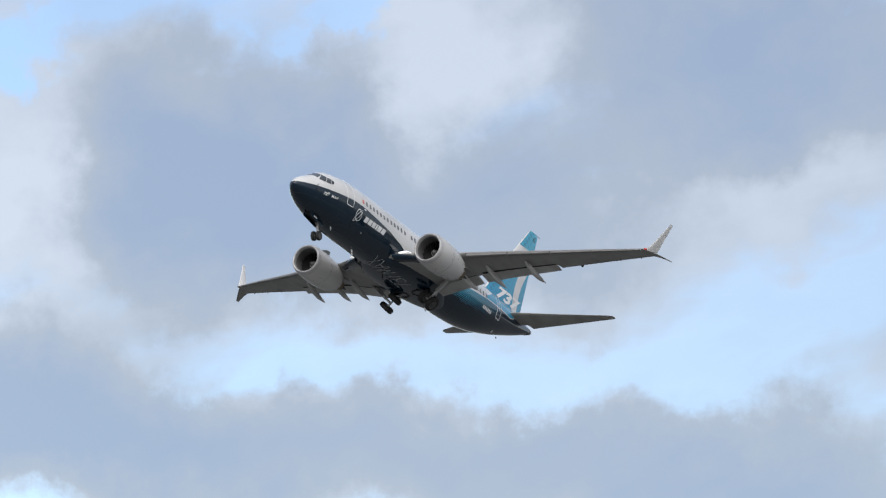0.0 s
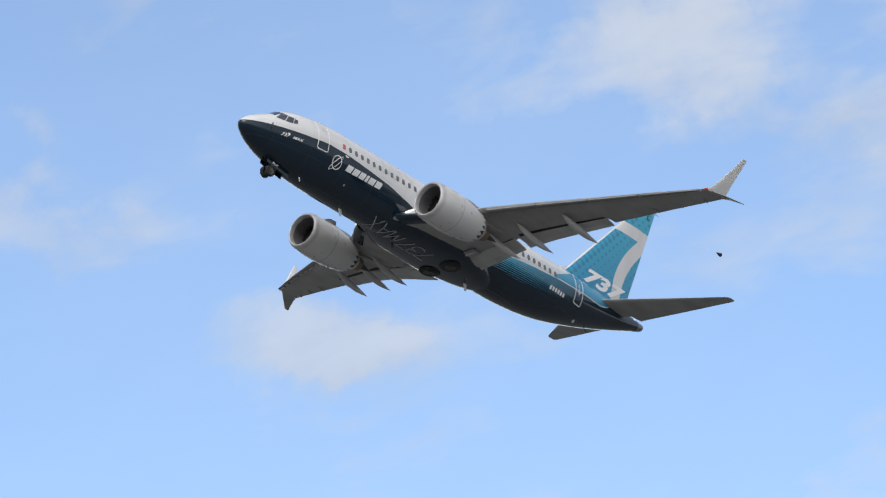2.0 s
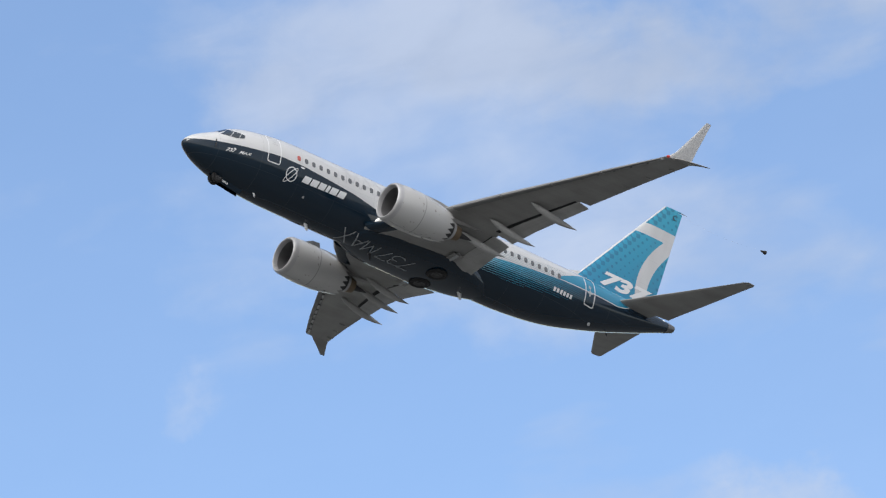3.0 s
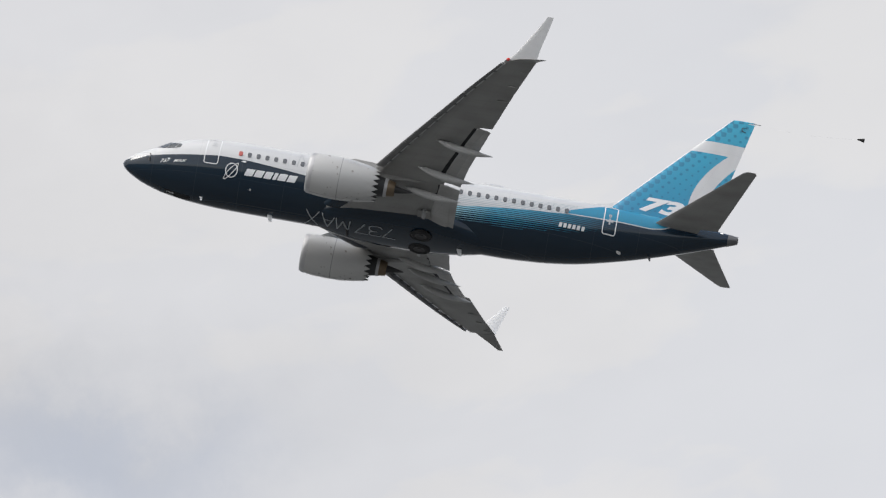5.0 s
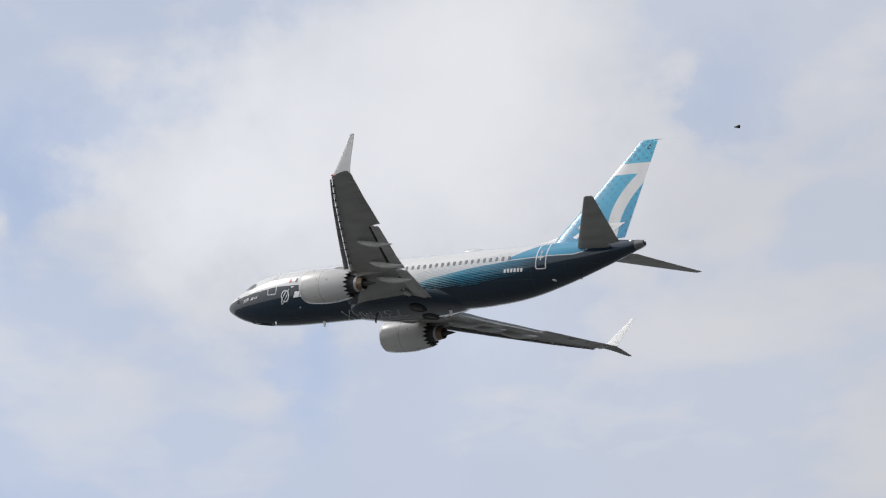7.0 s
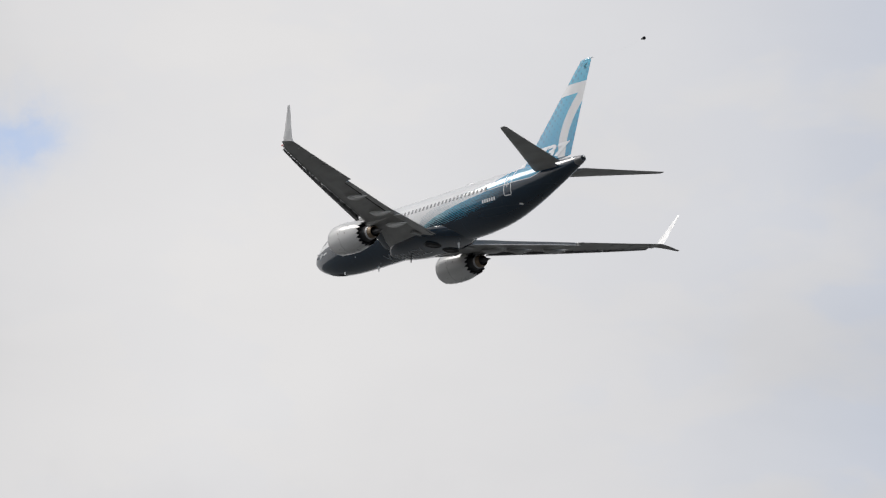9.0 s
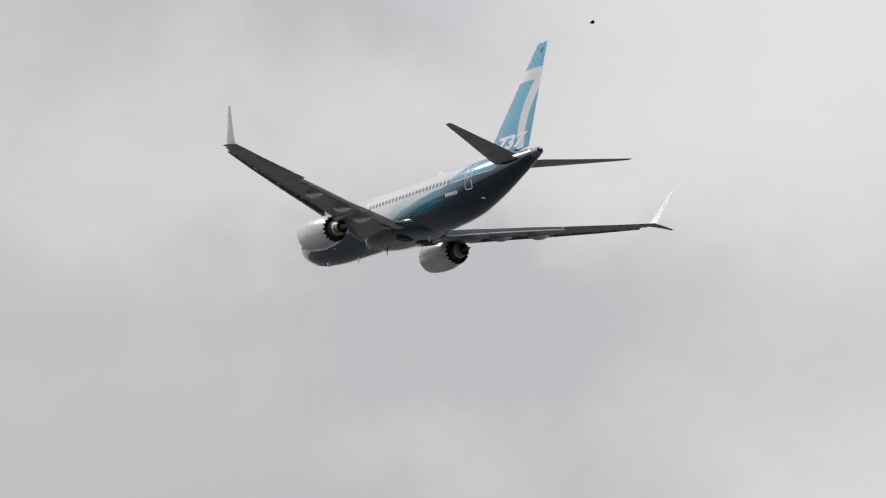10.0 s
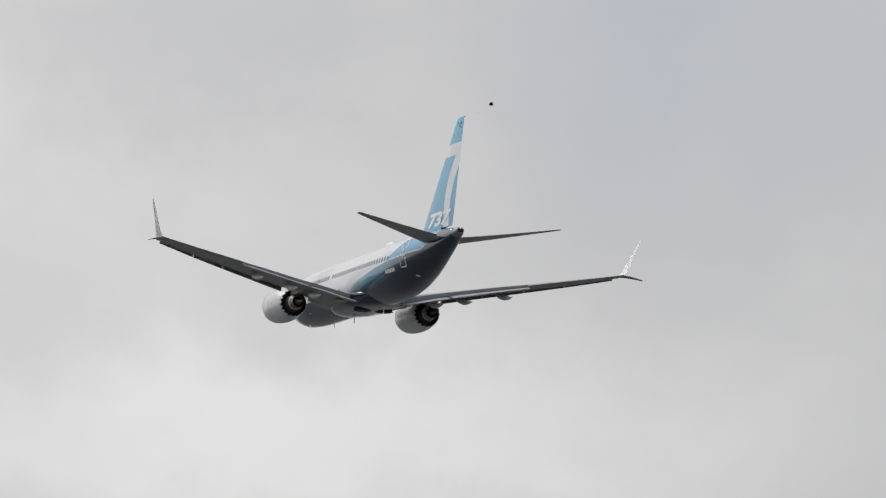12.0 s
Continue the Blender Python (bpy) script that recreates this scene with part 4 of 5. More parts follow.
    for y, x, c in ((1.5, 11.75, 2.4), (2.3, 12.35, 1.9), (3.6, 13.6, 1.0)):
        glove.append([(x + px - MID, sign * y, np.interp(y, (1.2, 4), (-1.52, -1.22)) + pz) for px, pz in foil(c, 0.22, 0, 0.9)])
    part("wing_root_glove", loft(glove), M_NAVY, w, "navy wing root leading edge")
    return w


def engine(parent, sign):
    """Fat turbofan: nacelle with a saw-toothed rim, bare metal lip, fan, core nozzle and plug."""
    e = part("engine", spin([(0.02, 1.02), (0.1, 1.09), (0.35, 1.15), (0.9, 1.205), (1.7, 1.22), (2.6, 1.18), (3.4, 1.07), (3.95, 0.96), (3.95, 0.93), (3.3, 1.02), (2.4, 1.05), (1.2, 0.96), (0.4, 0.90), (0.12, 0.93)], 56, closed=True), M_NACELLE, parent, "pale grey engine nacelle, speckled with grime")
    e.matrix_basis = pose(10.74 - MID, sign * 4.95, -1.60, 0, 1.5, 0) @ Matrix.Diagonal((0.95, 1, 1, 1))
    part("inlet_lip", spin([(0.34, 1.156), (0.16, 1.122), (0.05, 1.07), (0.0, 1.01), (0.02, 0.955), (0.12, 0.918), (0.30, 0.893), (0.30, 0.90), (0.34, 1.14)], 56, closed=True), M_LIP, e, "bare metal inlet lip")
    part("inlet_duct", spin([(0.28, 0.893), (0.8, 0.90), (1.35, 0.92), (1.35, 0.94), (0.28, 0.91)], 48, closed=True), M_DUCT, e)
    part("fan_disc", spin([(1.36, 0.02), (1.36, 0.94), (1.40, 0.94), (1.40, 0.02)], 40), M_WELL, e)
    blade = bmesh.new()
    rows = []
    for k in range(5):
        r = 0.24 + 0.66 * k / 4
        a = radians(28 + 30 * k / 4)
        w = 0.16 + 0.05 * k / 4
        rows.append([blade.verts.new((1.18 + s * w * math.cos(a), s * w * math.sin(a), r)) for s in (-1, 0, 1)])
    for a, b in zip(rows, rows[1:]):
        for j in (0, 1):
            blade.faces.new((a[j], a[j + 1], b[j + 1], b[j]))
    bmesh.ops.solidify(blade, geom=blade.faces[:], thickness=0.012)
    me = mesh_of("fan_blade", blade)
    for k in range(18):
        shared("fan_blade", me, M_FAN, e, pose(0, 0, 0, 20 * k))
    part("spinner", spin([(0.78, 0.01), (0.86, 0.07), (1.0, 0.16), (1.15, 0.235), (1.3, 0.25), (1.34, 0.02)], 24), M_DUCT, e, "grey fan spinner with a pale swirl")
    swirl = bmesh.new()
    pts = [(0.82 + 0.28 * s, 0.05 + 0.17 * s, 2.6 * s) for s in (k / 9 for k in range(10))]
    prev = None
    for x, r, a in pts:
        row = [swirl.verts.new((x - 0.012, (r + 0.012) * math.sin(a + d), (r + 0.012) * math.cos(a + d))) for d in (0, 0.55)]
        if prev:
            swirl.faces.new((prev[0], prev[1], row[1], row[0]))
        prev = row
    part("spinner_swirl", swirl, M_MARK, e, "white swirl on the spinner")
    # saw-toothed rear rim
    teeth, count = bmesh.new(), 18
    for k in range(count):
        a0, a1 = 2 * math.pi * k / count, 2 * math.pi * (k + 1) / count
        am = (a0 + a1) / 2
        for r0, r1 in ((0.962, 0.90), (0.932, 0.87)):
            vs = [teeth.verts.new((x, r * math.sin(a), r * math.cos(a))) for x, r, a in ((3.93, r0, a0), (3.93, r0 + 0.004, am), (3.93, r0, a1), (4.30, r1, am))]
            teeth.faces.new((vs[0], vs[1], vs[3]))
            teeth.faces.new((vs[1], vs[2], vs[3]))
    part("chevron_rim", teeth, M_NACELLE, e, "saw-toothed rim of the fan nozzle")
    part("fan_nozzle", spin([(2.9, 0.90), (3.9, 0.80), (3.9, 0.5), (2.9, 0.5)], 40, closed=True), M_WELL, e)
    part("core_cowl", spin([(2.8, 0.74), (3.6, 0.70), (4.3, 0.58), (4.75, 0.49), (4.75, 0.46), (3.8, 0.5)], 36, closed=True), M_CHEV, e, "dark core cowl")
    part("core_nozzle", spin([(4.7, 0.50), (5.05, 0.45), (5.25, 0.41), (5.25, 0.38), (4.6, 0.42)], 36, closed=True), M_HOT, e, "scorched metal core nozzle")
    part("nozzle_ring", spin([(4.62, 0.535), (4.80, 0.505), (4.80, 0.48), (4.62, 0.5)], 32, closed=True), M_LIP, e, "bright metal ring on the core cowl")
    part("exhaust_plug", spin([(4.3, 0.28), (4.9, 0.27), (5.4, 0.20), (5.9, 0.11), (6.3, 0.02)], 28), M_CHEV, e, "dark pointed exhaust plug")
    # strake on the inboard shoulder, and small drains and latches
    strake = bmesh.new()
    a = radians(38) * -sign
    vs = []
    for x, r0, r1 in ((0.95, 1.20, 1.21), (1.35, 1.20, 1.42), (1.85, 1.20, 1.46), (2.05, 1.19, 1.20)):
        vs.append([strake.verts.new((x, r * math.sin(a), r * math.cos(a))) for r in (r0, r1)])
    for p, q in zip(vs, vs[1:]):
        strake.faces.new((p[0], p[1], q[1], q[0]))
    bmesh.ops.solidify(strake, geom=strake.faces[:], thickness=0.03)
    part("strake", strake, M_STEEL, e, "grey vortex strake on the nacelle")
    latch = mesh_of("cowl_latch", box((0.13, 0.03, 0.035), None, 0.006), False)
    for k in range(7):
        shared("cowl_latch", latch, M_CHEV, e, Matrix.Rotation(radians(180 + (8 if k % 2 else -8)), 4, "X") @ Matrix.Translation((1.3 + 0.32 * k, 0, 1.215 - 0.012 * k)))
    marks = [(0.11 * k, 0.11 * k + 0.07, 0, 0.20, 0.0) for k in (0, 2, 4, 6)] + [(0, 0.2, 0, 0.05, 0), (0.22, 0.4, 0.08, 0.13, 0), (0.44, 0.6, 0.08, 0.13, 0), (0.66, 0.8, 0.15, 0.2, 0)]
    def on_cowl(u, v):
        x, ang = 2.3 + (u if sign < 0 else 0.9 - u), radians(62 + v * 42)
        r = np.interp(x, (1.7, 2.6, 3.4), (1.22, 1.18, 1.07)) + 0.006
        return Vector((x, sign * r * math.sin(radians(125) - ang), r * math.cos(radians(125) - ang)))
    part("maker_bars", bend(bars(marks, 0.1), on_cowl), M_SHADOWLINE, e, "faint grey bars in place of a name")
    # pylon up to the wing
    rings = []
    for x, z0, z1, w in ((1.9, 1.10, 1.22, 0.04), (2.6, 0.9, 1.34, 0.16), (3.6, 0.7, 1.32, 0.20), (4.6, 0.45, 1.20, 0.20), (5.8, 0.62, 1.08, 0.16), (7.0, 0.80, 0.95, 0.05)):
        rings.append([(x, y, z) for y, z in ((-w, z0), (w, z0), (w * 0.9, (z0 + z1) / 2), (w, z1), (-w, z1), (-w * 0.9, (z0 + z1) / 2))])
    part("pylon", loft(rings), M_WING, e, "grey engine pylon")
    return e


def tail(parent):
    # fin with its dorsal fillet and a rudder
    def fin_section(z, x0, x1, thick, cut0=0.0, cut1=1.0):
        c = x1 - x0
        return [(x0 + px - MID, pz, z) for px, pz in foil(c, thick, cut0, cut1, 9, 0.0)]

    lead, trail = curve(((1.5, 27.30), (2.0, 27.72), (9.05, 33.89))), curve(((1.5, 33.55), (9.05, 35.28)))
    zs = np.linspace(1.5, 9.05, 9)
    fin = part("fin", loft([fin_section(z, lead(z), trail(z), 0.085, 0.0, 0.70) for z in zs]), M_FIN, parent, "blue tail fin with a white seven-shaped band")
    rud = [z for z in np.linspace(1.95, 9.0, 9)]
    part("rudder", loft([fin_section(z, lead(z), trail(z), 0.084, 0.701, 1.0) for z in rud]), M_FIN, fin, "blue and white rudder")
    part("fin_cap", loft([fin_section(z, lead(z) + d, trail(z), t) for z, d, t in ((9.05, 0.0, 0.085), (9.1, 0.12, 0.06), (9.13, 0.4, 0.03))]), M_FIN, fin)
    rings = []
    for x, top in ((24.6, 1.96), (25.6, 2.02), (26.6, 2.12), (27.4, 2.27), (28.1, 2.46)):
        w = 0.05 + 0.10 * (x - 24.6) / 3.7
        rings.append([(x - MID, y, z) for y, z in ((-2.6 * w, 1.72), (-w, 1.95), (-0.02, top), (0.02, top), (w, 1.95), (2.6 * w, 1.72))])
    part("dorsal_fillet", loft(rings), M_WHITE, fin, "white dorsal fillet")
    part("antenna_loop", loft([[(34.75 - MID + 0.17 * math.cos(a) * 1.3, -0.075, 8.55 + 0.17 * math.sin(a)), (34.75 - MID + 0.13 * math.cos(a) * 1.3, -0.085, 8.55 + 0.13 * math.sin(a))] for a in (radians(70 + 22 * k) for k in range(11))], False, False), M_CHEV, fin, "dark loop mark near the fin tip")
    part("fin_probe", rod((35.2 - MID, 0, 9.08), (35.62 - MID, 0, 9.06), 0.03, 8, None, 0.012), M_STEEL, fin, "short rod at the fin tip")
    for sign in (-1, 1):
        bm = lettering("737", 0.90, 0.32, 1.90, 0.045, 0.0, 0)

        def on_fin(u, v):
            x = (29.45 + u) if sign < 0 else (33.1 - u)
            z = 2.18 + v
            s = (x - lead(z)) / (trail(z) - lead(z))
            half = 5 * 0.085 * (0.2969 * math.sqrt(max(s, 0.001)) - 0.126 * s - 0.3516 * s * s + 0.2843 * s ** 3 - 0.1026 * s ** 4) * (trail(z) - lead(z))
            return Vector((x - MID, sign * (max(half, 0.0) + 0.02), z))

        part("lettering", bend(bm, on_fin), M_MARK, fin, "bold white slanted number")
    # tailplane
    for sign in (-1, 1):
        stations = [(0.55, 30.2, 1.06, 3.65, 0.10, 0, 0.735), (1.5, 30.87, 1.18, 3.28, 0.10, 0, 0.735), (4.2, 32.79, 1.56, 2.04, 0.09, 0, 0.735), (7.0, 34.76, 1.97, 0.78, 0.09, 0, 0.735), (7.18, 34.98, 1.99, 0.50, 0.08, 0, 0.735)]
        stab = part("tailplane", surface(stations, sign), M_STAB, parent, "grey tailplane")
        rings = []
        for y, x, z, c, t, tw, cut in [(1.15, 30.62, 1.13, 3.47, 0.10, 0, 1)] + stations[1:]:
            rings.append([(x + px - MID, sign * y, z + pz) for px, pz in foil(c, t, 0.733, 1.0, 6)])
        part("elevator", loft(rings), M_STAB, stab)


def details(body):
    """Aerials, drains, lights and probes on the fuselage."""
    part("satellite_radome", loft([[(20.95 - MID + 1.0 * math.cos(math.pi * k / 10), 0.36 * math.sin(math.pi * k / 10) * math.cos(a), 1.92 + 0.34 * math.sin(math.pi * k / 10) ** 0.6 * max(0, math.sin(a))) for a in (math.pi * j / 10 for j in range(11))] for k in range(11)], False), M_WHITE, body, "low white aerial dome on the crown")

    def blade(x, z0, z1, name, material, sweep=0.18, length=0.3, y=0.0):
        rings = [[(x - MID + sweep * s + px * (1 - 0.4 * s), y + pz, z0 + (z1 - z0) * s) for px, pz in foil(length, 0.16, 0, 1, 5, 0)] for s in (0, 1)]
        part(name, loft(rings), material, body)

    blade(8.62, -2.08, -2.52, "blade_aerial", M_MARK)
    blade(19.6, -2.2, -2.62, "blade_aerial", M_MARK)
    blade(11.2, 1.93, 2.2, "blade_aerial", M_WHITE)
    blade(13.2, -2.2, -2.62, "drain_mast", M_CHEV, 0.12, 0.2)
    blade(30.4, -0.68, -0.86, "drain_mast", M_CHEV, 0.1, 0.16)
    blade(4.7, -1.98, -2.2, "drain_mast", M_MARK, 0.1, 0.16, -0.5)
    for x, z, s in ((19.35, -1.75, 0.13), (28.7, -0.98, 0.09), (6.9, -0.02, 0.09), (2.62, -0.36, 0.05)):
        part("light", bend(ring_shape(0, 0, s * 1.6, s * 0.6, s * 0.58, 14), lambda u, v: HULL.side(x + u, z + v, -1, 0.012)), M_MARK, body, "small white light or vent")
    part("tail_light", bend(ring_shape(0, 0, 0.09, 0.06, 0.055, 14), lambda u, v: HULL.side(34.35 + u, 1.50 + v, -1, 0.014)), M_LAMP, body, "small white light on the tail")
    for z in (-0.16, -0.38, -0.5):
        part("probe", rod(HULL.side(1.55, z, -1, 0.0), HULL.side(1.5, z, -1, 0.10), 0.035, 8), M_CHEV, body)
    for x, z in ((7.5, -1.45),):
        part("vent", bend(ring_shape(0, 0, 0.07, 0.05, 0.048, 10), lambda u, v: HULL.side(x + u, z + v, -1, 0.01)), M_SHADOWLINE, body)


def wheel(parent, m, r, w):
    tyre = part("tyre", spin([(-w / 2, r * 0.62), (-w / 2, r * 0.86), (-w * 0.38, r * 0.96), (-w * 0.15, r), (w * 0.15, r), (w * 0.38, r * 0.96), (w / 2, r * 0.86), (w / 2, r * 0.62)], 28, closed=True), M_TYRE, parent, "black aircraft tyre")
    tyre.matrix_basis = m
    part("rim", spin([(-w * 0.42, 0.02), (-w * 0.42, r * 0.2), (-w * 0.3, r * 0.24), (-w * 0.36, r * 0.5), (-w * 0.46, r * 0.63), (w * 0.46, r * 0.63), (w * 0.36, r * 0.5), (w * 0.3, r * 0.24), (w * 0.42, r * 0.2), (w * 0.42, 0.02)], 24), M_HUB, tyre, "dull grey wheel rim")


def nose_gear(parent):
    g = part("nose_gear", rod((0, 0, 0), (0, 0, -1.05), 0.075, 12), M_STEEL, parent, "grey nose gear leg swinging forward")
    part("piston", rod((0, 0, -0.95), (0, 0, -1.48), 0.05, 12), M_LIP, g)
    part("axle", rod((0, -0.28, -1.46), (0, 0.28, -1.46), 0.04, 8), M_STEEL, g)
    part("drag_brace", rod((0.02, 0, -0.55), (-0.5, 0, 0.0), 0.04, 8), M_STEEL, g)
    part("torque_link", rod((0.08, 0, -0.8), (0.2, 0, -1.1), 0.03, 6, rod((0.2, 0, -1.1), (0.06, 0, -1.4), 0.03, 6)), M_STEEL, g)
    for s in (-1, 1):
        wheel(g, pose(0, s * 0.2, -1.46, 0, 0, 90), 0.345, 0.2)
    part("taxi_light", spin([(-0.12, 0.09), (0.0, 0.10), (0.02, 0.02)], 14), M_LIP, g, "unlit taxi light").matrix_basis = pose(-0.08, 0, -0.62)
    return g


def main_gear(parent, sign):
    g = part("main_gear", rod((0, 0, 0), (0, 0, -1.35), 0.13, 12), M_STEEL, parent, "grey main gear leg swinging inward")
    part("piston", rod((0, 0, -1.2), (0, 0, -1.98), 0.09, 12), M_LIP, g)
    part("axle", rod((0, -0.55, -1.95), (0, 0.55, -1.95), 0.07, 8), M_STEEL, g)
    part("side_brace", rod((0, 0, -0.9), (0, -sign * 0.7, -0.1), 0.06, 8), M_STEEL, g)
    part("torque_link", rod((0.15, 0, -1.1), (0.34, 0, -1.5), 0.04, 6, rod((0.34, 0, -1.5), (0.1, 0, -1.9), 0.04, 6)), M_STEEL, g)
    part("leg_door", box((0.75, 0.05, 1.1), pose(0, sign * 0.04, -0.5), 0.02), M_WING, g, "grey gear leg door")
    for s in (-1, 1):
        wheel(g, pose(0, s * 0.43, -1.95, 0, 0, 90), 0.56, 0.38)
    return g


def nose_bay(body):
    """The dark bay and the two open doors of the nose gear."""
    bm = bmesh.new()
    rows = []
    for x in np.linspace(2.35, 4.15, 7):
        rows.append([bm.verts.new(HULL.under(x, y, 0.008)) for y in np.linspace(-0.27, 0.27, 5)])
    for a, b in zip(rows, rows[1:]):
        for j in range(4):
            bm.faces.new((a[j], a[j + 1], b[j + 1], b[j]))
    part("gear_bay", bm, M_WELL, body, "dark nose gear bay")
    doors_made = []
    for sign in (-1, 1):
        bm = bmesh.new()
        rows = []
        for x in np.linspace(-0.9, 0.9, 7):
            rows.append([bm.verts.new((x, 0.0, -d)) for d in (0.0, 0.16, 0.30)])
        for a, b in zip(rows, rows[1:]):
            for j in (0, 1):
                bm.faces.new((a[j], a[j + 1], b[j + 1], b[j]))
        bmesh.ops.solidify(bm, geom=bm.faces[:], thickness=0.03)
        d = part("gear_door", bm, M_NAVY, body, "navy nose gear door")
        d.matrix_basis = pose(3.25 - MID, sign * 0.28, HULL.keel(3.25) + 0.04, 0, 8.5, 0)
        part("door_bars", bars([(0.0 + 0.09 * k, 0.06 + 0.09 * k, -0.2, -0.08, 0) for k in range(5)]), M_MARK, d, "small plain white bars").matrix_basis = pose(-0.5, -0.035 if sign < 0 else 0.035, 0, 90 if sign < 0 else 90, 0, 0)
        doors_made.append((d, sign))
    return doors_made


def airliner():
    plane = tagged(new("airliner"), "twin-engine airliner, navy belly, white top, blue tail, climbing", "airliner")
    body = fuselage(plane)
    glazing(body)
    cabin_windows(body)
    doors(body)
    belly(plane)
    for sign in (-1, 1):
        wing(plane, sign)
        engine(plane, sign)
    tail(plane)
    markings(body)
    details(body)
    # static-pressure cone towed on a thin cable from the fin tip
    cone = part("trailing_cone", spin([(-0.24, 0.025), (-0.16, 0.05), (0.14, 0.125), (0.17, 0.125), (0.17, 0.10), (-0.05, 0.04)], 16, closed=True), M_CONE, plane, "small dark cone towed behind the fin")
    cable = bmesh.new()
    last = None
    for k in range(13):
        t = k / 12
        p = Vector((-0.25 - 6.0 * t, 0, -0.2 * t - 0.2 * math.sin(math.pi * t)))
        if last is not None:
            rod(last, p, 0.0012, 5, cable)
        last = p
    part("cable", cable, M_WIRE, cone, "thin towing cable")
    return plane, body, cone


AIRLINER, BODY, CONE = airliner()
NOSE_DOORS = nose_bay(BODY)
NOSE_GEAR = nose_gear(AIRLINER)
MAIN_GEAR = [(main_gear(AIRLINER, s), s) for s in (-1, 1)]


# ---- a second airliner, far beyond, gear and flaps down ----
M_FARWHITE = plain("clean_white_paint", (0.80, 0.80, 0.81), 0.3, 0, 0.0, 0.05)
M_FARRED = plain("bright_red_paint", (0.42, 0.05, 0.065), 0.3, 0, 0.0, 0.08)


def far_liner():
    jet = tagged(new("airliner"), "white and red airliner with its wheels down, far off", "airliner")
    hull = Hull(
        ((0, 0.03), (0.4, 0.6), (1.5, 1.3), (3.5, 1.8), (5.5, 1.97), (25, 1.97), (30, 1.45), (34, 0.75), (37.2, 0.25)),
        ((0, -0.4), (0.4, 0.1), (1.5, 0.75), (2.6, 1.35), (4.0, 1.85), (6.0, 2.07), (28, 2.07), (33, 1.9), (37.2, 1.35)),
        ((0, -0.46), (0.4, -0.95), (1.5, -1.5), (3.5, -1.95), (6.0, -2.07), (24, -2.07), (28, -1.5), (33, -0.1), (37.2, 0.9)),
        ((0, -0.43), (3.0, -0.1), (6.0, 0.0), (26, 0.0), (33, 0.8), (37.2, 1.1)),
    )
    xs = [0, 0.1, 0.3, 0.6, 1, 1.6, 2.3, 3, 4, 5.2, 6.5] + list(np.linspace(9, 24, 8)) + list(np.linspace(25.5, 37.2, 12))
    body = part("fuselage", loft([[hull.point(x, 10 * k) for k in range(36)] for x in xs]), M_FARWHITE, jet, "white fuselage")
    part("tail_band", loft([[hull.point(x, 10 * k, 0.015) for k in range(36)] for x in (33.0, 34.2, 35.6, 37.15)], True, False), M_FARRED, body, "red paint round the tail end")
    pane = mesh_of("cabin_window", box((0.24, 0.03, 0.34)), False)
    for sign in (-1, 1):
        for k in range(38):
            p = hull.side(6.9 + 0.53 * k, 0.62, sign, 0.005)
            shared("cabin_window", pane, M_CABIN, body, Matrix.Translation(p))
    bm = bmesh.new()
    rows = [[bm.verts.new(hull.side(x, z, -1, 0.012)) for x in (1.9 + 0.4 * t, 2.4 + 0.3 * t, 2.95 + 0.2 * t)] for t, z in ((0, 0.62), (1, 1.05))]
    for k in (0, 1):
        bm.faces.new((rows[0][k], rows[0][k + 1], rows[1][k + 1], rows[1][k]))
    part("windscreen", bm, M_GLASS, body, "dark flight deck windows")
    part("name_bars", bend(bars([(0.85 * k, 0.85 * k + 0.6, 0, 0.5, 0.15) for k in range(7)]), lambda u, v: hull.side(6.0 + u, 1.05 + v, -1, 0.012)), M_SHADOWLINE, body, "faint grey bars in place of a name")
    wing_stations = ((1.5, 11.9, -1.25, 7.2, 0.13, 1, 1.0), (6.3, 15.2, -0.75, 4.2, 0.12, 0.5, 1.0), (11.5, 18.4, -0.1, 2.7, 0.11, 0, 1.0), (16.6, 21.5, 0.75, 1.5, 0.10, 0, 1.0))
    for sign in (-1, 1):
        w = part("wing", surface(wing_stations, sign), M_WING, jet, "grey swept wing")
        part("wing_fence", loft([[(21.3 - MID + x, sign * (16.6 + y), z) for x, y in ((d, 0), (1.6, 0), (1.6, 0.05), (d, 0.05))] for z, d in ((0.35, 0.9), (0.75, 0.1), (1.15, 0.9))]), M_WING, w)
        for y0, y1 in ((2.1, 6.1), (6.4, 12.2)):
            rings = []
            for y in (y0, (y0 + y1) / 2, y1):
                x, z, c = (float(np.interp(y, [s[0] for s in wing_stations], [s[k] for s in wing_stations])) for k in (1, 2, 3))
                d = radians(24)
                rings.append([(x + 0.92 * c + px * math.cos(d) - MID, sign * y, z - 0.12 - px * math.sin(d) + pz) for px, pz in foil(0.27 * c, 0.12)])
            part("flap", loft(rings), M_FLAP, w)
        for y in (4.6, 8.2, 11.0):
            x, z, c = (float(np.interp(y, [s[0] for s in wing_stations], [s[k] for s in wing_stations])) for k in (1, 2, 3))
            part("flap_fairing", loft([[(x + 0.5 * c + dx - MID, sign * (y + r * math.sin(a)), z - 0.25 - 0.1 * dx + r * math.cos(a)) for a in (math.pi * j / 5 for j in range(10))] for dx, r in ((0, 0.03), (0.8, 0.22), (2.0, 0.2), (0.55 * c + 1.1, 0.02))]), M_WING, w)
        e = part("engine", spin([(0.0, 0.92), (0.3, 1.05), (1.2, 1.12), (2.6, 1.05), (3.4, 0.86), (3.4, 0.8), (2.0, 0.9), (0.4, 0.80)], 32, closed=True), M_FARRED, jet, "red engine nacelle")
        e.matrix_basis = pose(10.6 - MID, sign * 5.75, -1.95)
